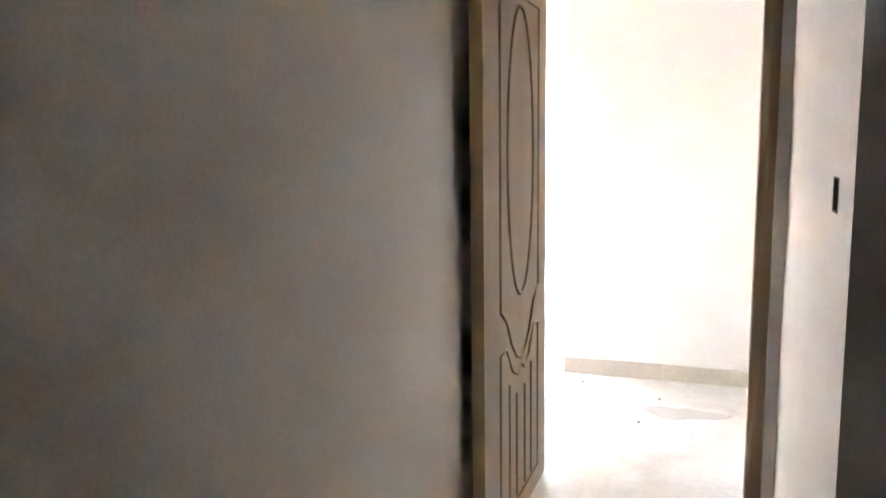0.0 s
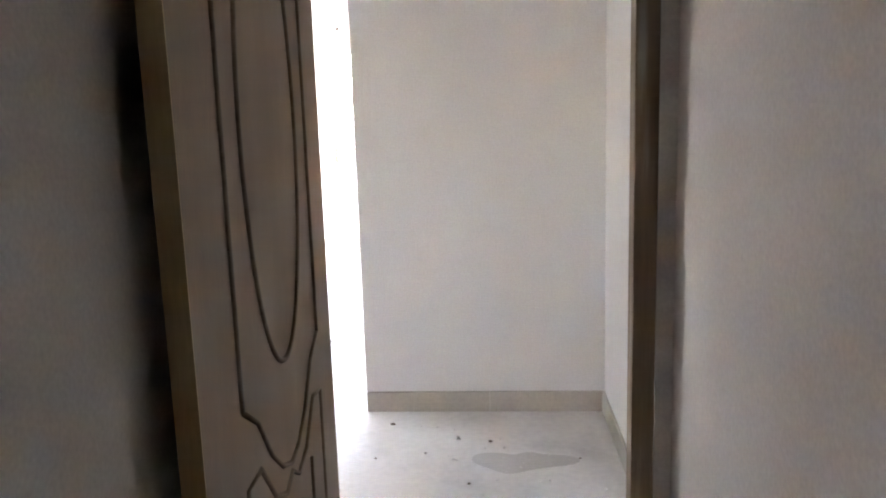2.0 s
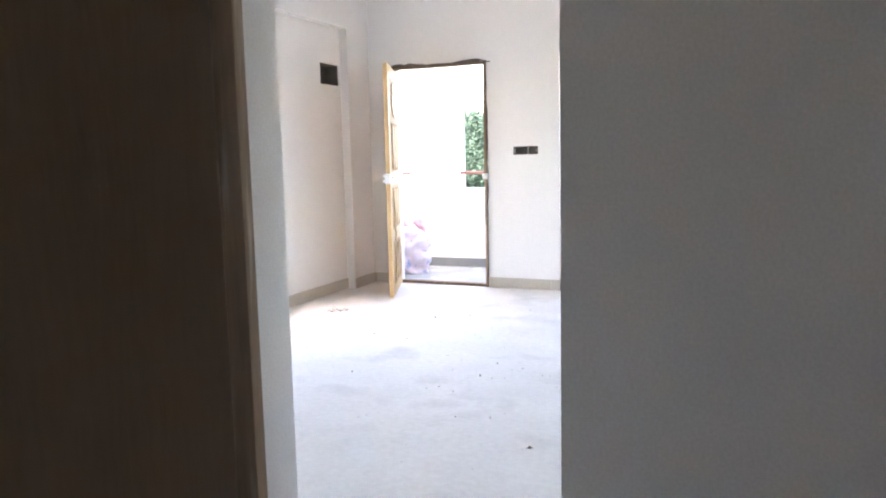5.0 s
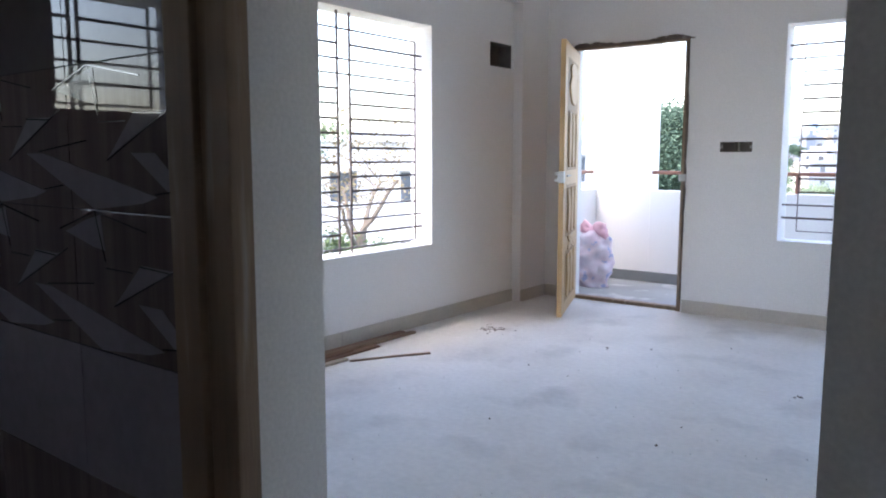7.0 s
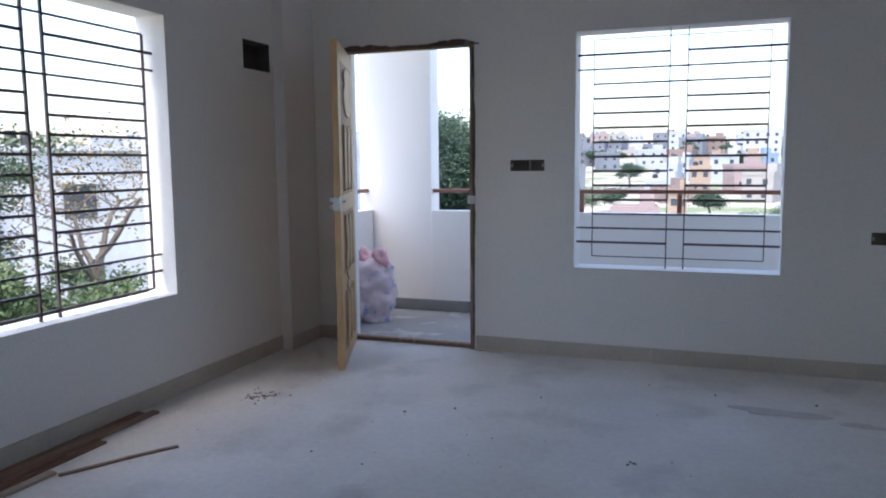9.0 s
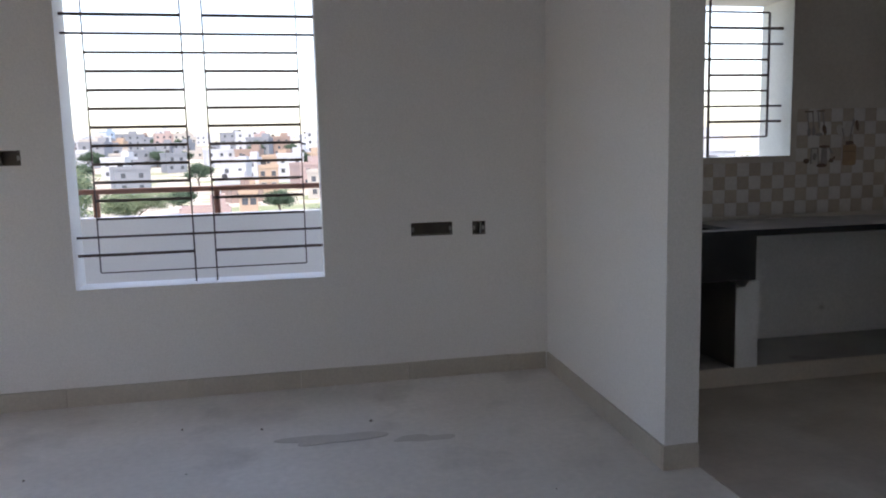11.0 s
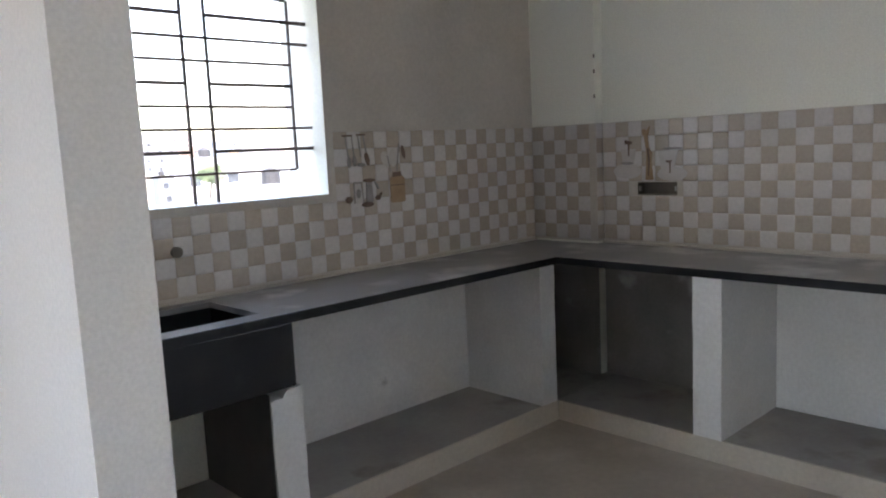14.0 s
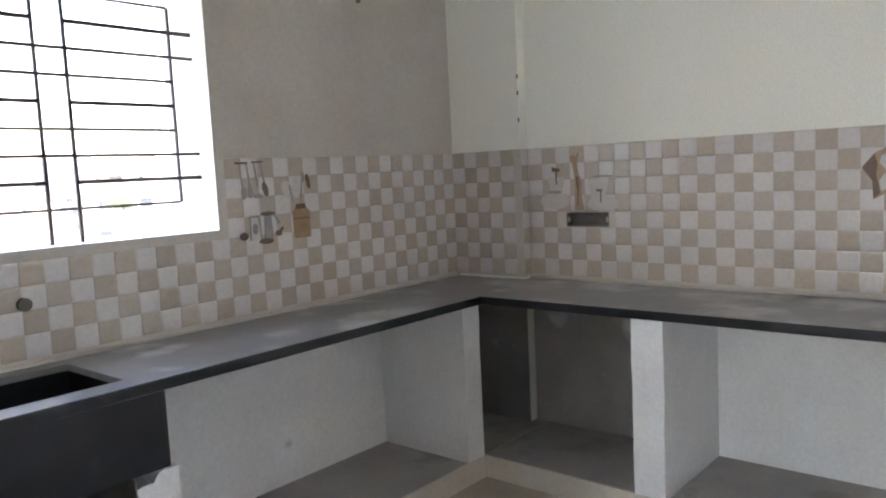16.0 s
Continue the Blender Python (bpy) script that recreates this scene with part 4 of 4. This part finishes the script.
splash = dots([("splash", [(146, 271), (169, 231), (186, 183), (205, 149), (172, 117), (164, 28), (107, 57), (56, 28), (52, 99), (17, 149), (58, 201), (95, 220), (122, 242)], PRINT_TAN), ("shade", [(17, 149), (58, 198), (69, 165), (65, 121), (79, 52), (56, 28), (52, 99)], PRINT_BROWN), ("shade", [(152, 231), (169, 223), (186, 183), (176, 165), (160, 190)], PRINT_BROWN), ("cream", [(82, 190), (127, 212), (152, 183), (152, 143), (119, 147), (99, 132), (75, 165)], PRINT_PALE), ("cream", [(112, 147), (159, 143), (182, 121), (166, 99), (156, 44), (119, 70), (115, 114)], PRINT_PALE), ("cream", [(75, 99), (95, 128), (112, 99), (109, 70), (82, 59)], PRINT_PALE),
               ("fleck", [(95, 149), (122, 152), (127, 132), (102, 128)], PRINT_BROWN), ("fleck", [(127, 176), (152, 183), (159, 165), (136, 161)], PRINT_TAN), ("fleck", [(119, 223), (142, 245), (152, 216), (127, 209)], PRINT_TAN)], PRINT_TAN)
picture("tile_picture", Matrix.Translation((FE, 4.0, 1.185)) @ turn_e, splash, "brown star-shaped cream splash printed on the glazed wall tiles")
cup = dots([("saucer", oval(337, 30, 112, 32), PRINT_PALE), ("cup", [(273, 112), (395, 115), (375, 26), (353, 8), (313, 8), (296, 25)], PRINT_PALE), ("cream", [(303, 149), (300, 220), (316, 245), (353, 242), (377, 212), (373, 149)], PRINT_PALE), ("coffee", [(233, 165), (270, 166), (281, 149), (300, 149), (326, 139), (373, 149), (393, 172), (420, 185), (435, 201), (428, 169), (412, 139), (390, 117), (340, 106), (290, 111), (265, 124), (274, 144), (256, 159)], PRINT_BROWN), ("drop", [(226, 190), (233, 194), (234, 184), (227, 182)], PRINT_BROWN)], PRINT_PALE)
picture("tile_picture", Matrix.Translation((FE, 4.0, 1.185)) @ turn_e, cup, "coffee cup with a splash printed on the tiles")


# ---- bathroom tiles ----
BY0 = 1.0 - 0.008
bath_bed = structure("bath_tile_bed", boxes((XW, BY0 + 0.002, 0, -1.1, 1.0, 2.1)), BATH_UP, "dark grout bed behind the bathroom tiles", "wall tiles")


def slab_tiles(z0, z1, w, material, x_from=-1.1, x_to=XW):
    me = finish("tile", boxes((0.0008, -0.006, 0.0008, w - 0.0008, 0.0, z1 - z0 - 0.0008), bevel=0.001), material)
    x = x_from - w
    while x > x_to:
        ob = new("tile", me)
        ob.parent = bath_bed
        ob.location = (x, BY0 + 0.002, z0)
        x -= w


for z0, z1, material in ((0.0, 0.215, BATH_DARK), (0.215, 0.515, BATH_DARK), (0.515, 0.815, BATH_LILAC), (0.815, 1.115, BATH_DARK), (1.115, 1.415, BATH_DARK), (1.415, 1.715, BATH_UP), (1.715, 2.1, BATH_UP)):
    slab_tiles(z0, z1, 0.444, material)

# raised facets and silver lines of the decorated tiles, by tile, in millimetres
FACETS = (((0, 118), (84, 118), (531, 34), (479, 20), (297, 2)), ((462, 198), (566, 196), (612, 211), (354, 103)), ((165, 249), (257, 279), (315, 292), (329, 217), (284, 222)))
LINES = (((612, 211), (354, 103)), ((458, 195), (558, 191)), ((330, 181), (430, 180)), ((64, 122), (275, 144)), ((80, 39), (167, 49)), ((142, 254), (293, 297)), ((293, 297), (485, 264)), ((293, 297), (328, 195)))
for z0 in (0.815, 1.115):
    for k in range(-1, 4):
        x = -1.743 - 0.444 * k
        for shape in FACETS:
            pts = [(min(x + u / 1000, -1.106) - x, v / 1000) for u, v in shape]
            if max(p[0] for p in pts) - min(p[0] for p in pts) < 0.03:
                continue
            bm = tri_prism(bmesh.new(), pts, 0.0008)
            bmesh.ops.remove_doubles(bm, verts=bm.verts, dist=0.0002)
            ob = new("tile_facet", finish("tile_facet", bm, BATH_LILAC))
            ob.parent = bath_bed
            ob.location = (x, BY0 - 0.0042, z0)
        for a, b in LINES:
            if x + max(a[0], b[0]) / 1000 > -1.106:
                continue
            run = Vector((b[0] - a[0], b[1] - a[1])).normalized() * 0.0011
            q = [(a[0] / 1000 - run.y, a[1] / 1000 + run.x), (b[0] / 1000 - run.y, b[1] / 1000 + run.x), (b[0] / 1000 + run.y, b[1] / 1000 - run.x), (a[0] / 1000 + run.y, a[1] / 1000 - run.x)]
            ob = new("tile_line", finish("tile_line", tri_prism(bmesh.new(), q, 0.0014), BATH_LINE))
            ob.parent = bath_bed
            ob.location = (x, BY0 - 0.0042, z0)


# ---- outside: ground, trees, houses ----
GZ = -10.0
bm = bmesh.new()
bmesh.ops.create_grid(bm, x_segments=40, y_segments=40, size=1500.0)
for v in bm.verts:
    d = math.hypot(v.co.x, v.co.y)
    v.co.z = GZ + max(0.0, min(d, 750) - 160) * 0.055
structure("ground", bm, GROUND, "scrubby town ground with patches of green", "ground")
block = base("own_building", pose(0, 0, GZ), "pale lower storeys of the apartment building", "building")
part("wall", boxes((XW - T, -5.2, 0, XE + T, YN + T, -GZ - 0.16)), HOUSE_COLOURS[0], block)


def grow(bm, start, way, length, radius, depth, rnd, tips, spread):
    """A limb with its branches: tapered, kinked, and forking."""
    pts, rad = [start], [radius]
    p, d = start, way.normalized()
    for i in range(4):
        d = (d + Vector((rnd.gauss(0, 0.16), rnd.gauss(0, 0.16), rnd.gauss(0.05, 0.08)))).normalized()
        p = p + d * length / 4
        pts.append(p)
        rad.append(radius * (1 - 0.14 * (i + 1)))
    sweep(bm, pts, rad, 6 if depth > 1 else 4)
    if depth == 0:
        tips.extend(pts[2:])
        return
    if depth == 1:
        tips.append(pts[-1])
    for k in range(rnd.choice((2, 3, 3))):
        side = Vector((rnd.gauss(0, 1), rnd.gauss(0, 1), rnd.gauss(0.15, 0.5))).normalized()
        grow(bm, pts[-1 - (k % 2)], d * (1.05 - spread) + side * spread, length * rnd.uniform(0.55, 0.8), rad[-1] * 0.7, depth - 1, rnd, tips, spread)


def tree(name, x, y, height, trunk_h, radius, depth, leaf, per_tip, size, leaves_mat, seed, label, spread=0.6, cloud=0.5):
    rnd = random.Random(seed)
    ob = base(name, pose(x, y, GZ), label, "tree")
    bm, tips = bmesh.new(), []
    top = Vector((rnd.uniform(-0.4, 0.4), rnd.uniform(-0.4, 0.4), trunk_h))
    sweep(bm, [Vector((0, 0, -0.2)), Vector((0.1, 0, trunk_h * 0.4)), Vector((0.05, 0.1, trunk_h * 0.75)), top], [radius * 1.3, radius, radius * 0.9, radius * 0.8], 10)
    for k in range(4):
        a = k * math.tau / 4 + rnd.uniform(-0.4, 0.4)
        grow(bm, top - Vector((0, 0, 0.15 * k)), Vector((math.cos(a) * spread, math.sin(a) * spread, 0.75)), (height - trunk_h) * 0.6, radius * 0.6, depth, rnd, tips, spread)
    part("trunk", bm, BARK, ob)
    verts, faces = [], []
    for tip in tips:
        for _ in range(per_tip):
            c = tip + Vector((rnd.gauss(0, cloud), rnd.gauss(0, cloud), rnd.gauss(0, cloud * 0.6)))
            u = Vector((rnd.gauss(0, 1), rnd.gauss(0, 1), rnd.gauss(0, 0.6))).normalized() * size * rnd.uniform(0.6, 1.2)
            v = u.orthogonal().normalized() * size * rnd.uniform(0.35, 0.6)
            n = len(verts)
            verts += [c - u, c + v * 0.9 + u * 0.1, c + u, c - v * 0.9 + u * 0.1]
            faces.append((n, n + 1, n + 2, n + 3))
    me = bpy.data.meshes.new("crown")
    me.from_pydata(verts, [], faces)
    me.materials.append(leaves_mat)
    crown = new("crown", me)
    crown.parent = ob
    crown["label"] = leaf
    return ob


tree("bare_tree", -9.3, 9.95, 11.9, 9.9, 0.1, 5, "sparse yellowing leaves", 1, 0.04, LEAF_DRY, 11, "half bare tree with twisted grey branches outside the window", 0.9, 0.14)
tree("leafy_tree", -11.2, 6.9, 12.1, 9.4, 0.12, 4, "feathery green leaves", 44, 0.042, LEAF_MID, 12, "feathery green tree beside the white house", 0.85, 0.14)
tree("leafy_tree", -14.0, 7.7, 12.2, 9.2, 0.16, 4, "feathery green leaves", 44, 0.046, LEAF_MID, 13, "feathery green tree beside the white house", 0.85, 0.17)
for k, (x, y, h) in enumerate(((-9.6, 6.4, 10.4), (-8.9, 7.5, 9.8), (-8.3, 8.6, 9.0), (-7.9, 9.6, 8.7), (-11.8, 10.4, 8.6))):
    tree("bushy_tree", x, y, h, h - 2.1, 0.1, 4, "bright green leaves", 44, 0.042, LEAF_LIGHT, 14 + 3 * k, "low bright green tree below the window", 0.9, 0.15)
tree("dark_tree", -16.2, 41.0, 12.8, 7.8, 0.5, 3, "dense dark leaves", 900, 0.11, LEAF_DARK, 16, "large dense dark green tree beyond the balcony", 0.85, 1.0)
tree("dark_tree", -17.6, 46.0, 11.6, 6.6, 0.4, 3, "dense dark leaves", 900, 0.11, LEAF_DARK, 17, "large dense dark green tree beyond the balcony", 0.85, 1.1)
tree("bushy_tree", -11.5, 28.0, 8.4, 4.5, 0.2, 3, "bright green leaves", 90, 0.1, LEAF_LIGHT, 18, "bright green tree below the balcony", 0.85, 0.6)
for k, (x, y, h) in enumerate(((-6.5, 33, 6.8), (-8.5, 36, 7.6), (4.2, 104, 4.4), (9.0, 112, 4.8), (14.0, 96, 6.0), (24, 98, 7.0), (-24, 90, 11.0), (-19.5, 104, 8.2))):
    tree("leafy_tree", x, y, h, h * 0.5, 0.2, 2, "mid green leaves", 120, 0.14, LEAF_MID, 30 + k, "rounded green tree between the houses", 0.8, 0.6)
for k, (x, y, h) in enumerate(((62, 122, 8.6), (95, 140, 10.0))):
    tree("leafy_tree", x, y, h, h * 0.45, 0.3, 2, "mid green leaves", 110, 0.3, LEAF_MID, 50 + k, "rounded green tree among the roofs", 0.85, 1.2)


tree("leafy_tree", 31.2, 64.0, 11.2, 10.1, 0.12, 3, "mid green leaves", 24, 0.11, LEAF_MID, 52, "small green tree standing alone among roofs", 0.8, 0.3)

WIN_ME = finish("window", boxes((-0.55, -0.04, 0.0, 0.55, 0.04, 1.25)), GLASS)
SILL_ME = finish("shade", boxes((-0.75, -0.35, 1.35, 0.75, 0.0, 1.43)), HOUSE_COLOURS[0])


def house(x, y, w, d, h, yaw, colour, seed, label, floors, z=GZ, shades=True):
    """A flat-roofed house with storeys of recessed windows, sunshades, a parapet and a stair head."""
    rnd = random.Random(seed)
    ob = base("house", pose(x, y, z, 0, 0, yaw), label, "house", "houses of the town")
    part("wall", boxes((-w / 2, -d / 2, -6, w / 2, d / 2, h)), colour, ob)
    rim = boxes((-w / 2 - 0.15, -d / 2 - 0.15, h, w / 2 + 0.15, -d / 2 + 0.1, h + 0.9), (-w / 2 - 0.15, d / 2 - 0.1, h, w / 2 + 0.15, d / 2 + 0.15, h + 0.9),
                (-w / 2 - 0.15, -d / 2 + 0.1, h, -w / 2 + 0.1, d / 2 - 0.1, h + 0.9), (w / 2 - 0.1, -d / 2 + 0.1, h, w / 2 + 0.15, d / 2 - 0.1, h + 0.9))
    part("parapet", rim, colour, ob)
    part("roof", boxes((-w / 2 + 0.1, -d / 2 + 0.1, h, w / 2 - 0.1, d / 2 - 0.1, h + 0.05)), ROOF, ob)
    part("stair_head", boxes((w * 0.1, 0, h + 0.05, w * 0.42, d * 0.4, h + 2.6)), colour, ob)
    n = max(2, int(w / 3.4))
    for f in range(floors):
        for k in range(n):
            win = new("window", WIN_ME)
            win.parent = ob
            win.location = ((k + 0.5) * w / n - w / 2 + rnd.uniform(-0.3, 0.3), -d / 2, h - 3.0 * (f + 1) + 0.95)
            if shades and f < 2:
                sh = new("shade", SILL_ME)
                sh.parent = ob
                sh.location = win.location
    if rnd.random() < 0.5:
        bm = bmesh.new()
        bmesh.ops.create_cone(bm, cap_ends=True, segments=14, radius1=0.75, radius2=0.7, depth=1.6, matrix=Matrix.Translation((-w * 0.25, d * 0.1, h + 0.9)))
        bmesh.ops.create_cone(bm, cap_ends=True, segments=14, radius1=0.7, radius2=0.25, depth=0.3, matrix=Matrix.Translation((-w * 0.25, d * 0.1, h + 1.85)))
        part("water_tank", bm, TANK, ob, "black plastic water tank")
    return ob


# white neighbour with a blue band, seen through the wide window
nb = base("white_house", pose(-25.0, 24.0, GZ, 0, 0, 47), "white flat-roofed neighbour house with a blue stair band", "house")
part("wall", boxes((-3.1, 0, 0, 9.0, 8, 11.9)), NEIGHBOUR, nb)
part("roof", boxes((-3.4, -0.3, 11.9, 9.3, 8.3, 12.1)), NEIGHBOUR, nb)
part("stair_band", boxes((-3.0, -0.12, 1, -2.35, 0, 11.55)), BLUE, nb, "bright blue painted band")
part("pillar", boxes((-2.35, -0.2, 1, -2.1, 0, 11.5)), HOUSE_COLOURS[3], nb, "orange brown painted pillar")
for x, z in ((0.8, 9.2), (4.0, 9.2), (7.0, 9.2), (0.8, 6.0), (4.0, 6.0), (7.0, 6.0), (4.0, 3.0)):
    w = part("window", boxes((x - 0.6, -0.06, z, x + 0.6, 0.03, z + 1.3)), GLASS, nb)
    part("shade", boxes((x - 0.8, -0.5, z + 1.4, x + 0.8, 0, z + 1.5)), NEIGHBOUR, nb)
part("balcony", boxes((-1.4, -1.0, 5.0, 2.0, 0, 5.15), (-1.4, -1.0, 5.15, 2.0, -0.92, 5.9)), NEIGHBOUR, nb)
for x in (-1.5, -0.95):
    bm = bmesh.new()
    bmesh.ops.create_cone(bm, cap_ends=True, segments=16, radius1=0.24, radius2=0.22, depth=0.6, matrix=Matrix.Translation((x, 0.5, 12.4)))
    part("water_tank", bm, TANK, nb, "black plastic water tank")

rnd = random.Random(21)
for k in range(190):
    bearing = radians(rnd.uniform(-24, 30))
    dist = 150 + 460 * (k / 190) ** 0.8 + rnd.uniform(-10, 10)
    x, y = -0.5 + dist * math.sin(bearing), 2 + dist * math.cos(bearing)
    zg = GZ + max(0.0, dist - 160) * 0.055
    floors = rnd.choice((1, 2, 2)) if dist < 300 else rnd.choice((1, 2, 2, 2, 3, 3))
    c = rnd.choice((0, 0, 0, 0, 0, 0, 1, 1, 2, 3, 4, 4, 4, 5, 6))
    words = ("white flat-roofed town house", "cream flat-roofed town house", "pink flat-roofed town house", "orange flat-roofed town house", "grey flat-roofed town house", "pale blue flat-roofed town house", "brick red flat-roofed town house")[c]
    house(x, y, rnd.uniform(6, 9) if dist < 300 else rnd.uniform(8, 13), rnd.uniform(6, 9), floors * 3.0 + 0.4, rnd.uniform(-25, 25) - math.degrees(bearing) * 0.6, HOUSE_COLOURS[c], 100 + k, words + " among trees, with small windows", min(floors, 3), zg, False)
for k in range(60):
    bearing, dist = radians(rnd.uniform(-24, 15)), 150 + 400 * (k / 60)
    x, y = dist * math.sin(bearing), dist * math.cos(bearing)
    t = tree("leafy_tree", x, y, rnd.uniform(4.5, 7.5), 2.6, 0.25, 2, "mid green leaves", 60, 0.26, LEAF_DARK, 60 + k, "rounded dark green tree between far houses", 0.55, 0.7)
    t.location.z = GZ + max(0.0, dist - 160) * 0.055
for k, (b, dist, h, c) in enumerate(((-33, 44, 12.0, 0), (-52, 75, 10.0, 0), (-60, 90, 11.0, 1), (-45, 110, 12.5, 0), (-68, 80, 10, 0), (-38, 95, 11, 4), (-75, 100, 11, 1), (33, 60, 8.8, 0), (40, 85, 10, 0), (47, 70, 9.4, 1), (28, 90, 11, 0), (55, 110, 12, 4), (36, 130, 13, 0), (44, 150, 14, 0))):
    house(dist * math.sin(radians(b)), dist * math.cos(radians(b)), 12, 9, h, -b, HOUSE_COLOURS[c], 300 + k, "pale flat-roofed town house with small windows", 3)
for b, dist, w, h, c, words in ((-2.7, 400, 9, 11.6, 0, "narrow white apartment tower with rows of windows"), (2.9, 330, 14, 13.2, 0, "wide white apartment block with rows of windows"), (-1.1, 205, 5, 6.6, 3, "small orange flat-roofed town house"),
                                (0.5, 240, 8, 7.8, 0, "white flat-roofed house with dark windows"), (-5.6, 120, 7, 3.6, 2, "low pink flat-roofed house"), (-2.6, 150, 3.4, 5.0, 3, "low orange flat-roofed house"), (5.2, 300, 9, 11.0, 5, "pale blue flat-roofed town house")):
    zg = GZ + max(0.0, dist - 160) * 0.055
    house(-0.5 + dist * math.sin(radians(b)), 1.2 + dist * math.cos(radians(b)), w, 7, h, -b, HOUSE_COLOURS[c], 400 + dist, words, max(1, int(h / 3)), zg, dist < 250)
red = base("red_roofed_house", pose(-37.0, 25.5, GZ, 0, 0, 57), "low house with a faded red pitched roof among trees", "house")
part("wall", boxes((-3, -3, 0, 3, 3, 7.0)), HOUSE_COLOURS[1], red)
bm = bmesh.new()
ends = [[bm.verts.new((x, y, z)) for y, z in ((-3.5, 6.9), (0, 7.9), (3.5, 6.9))] for x in (-3.4, 3.4)]
bm.faces.new(ends[0]), bm.faces.new(ends[1][::-1])
for a, b in ((0, 1), (1, 2), (2, 0)):
    bm.faces.new((ends[0][a], ends[0][b], ends[1][b], ends[1][a]))
part("roof", bm, ROOF_RED, red)
bm = bmesh.new()
bmesh.ops.create_cone(bm, cap_ends=True, segments=16, radius1=0.24, radius2=0.26, depth=0.5, matrix=Matrix.Translation((0, 0, 0.25)))
bmesh.ops.create_cone(bm, cap_ends=True, segments=16, radius1=0.26, radius2=0.1, depth=0.12, matrix=Matrix.Translation((0, 0, 0.56)))
drum = tagged(part("drum", bm, mat("yellow_plastic", (0.55, 0.4, 0.05), (0.6, 0.45, 0.07), 0.5, 4.0, 40, 0.05)), "yellow plastic drum on a white roof edge", "drum")
drum.matrix_world = pose(-18.25, 35.3, GZ + 12.9)
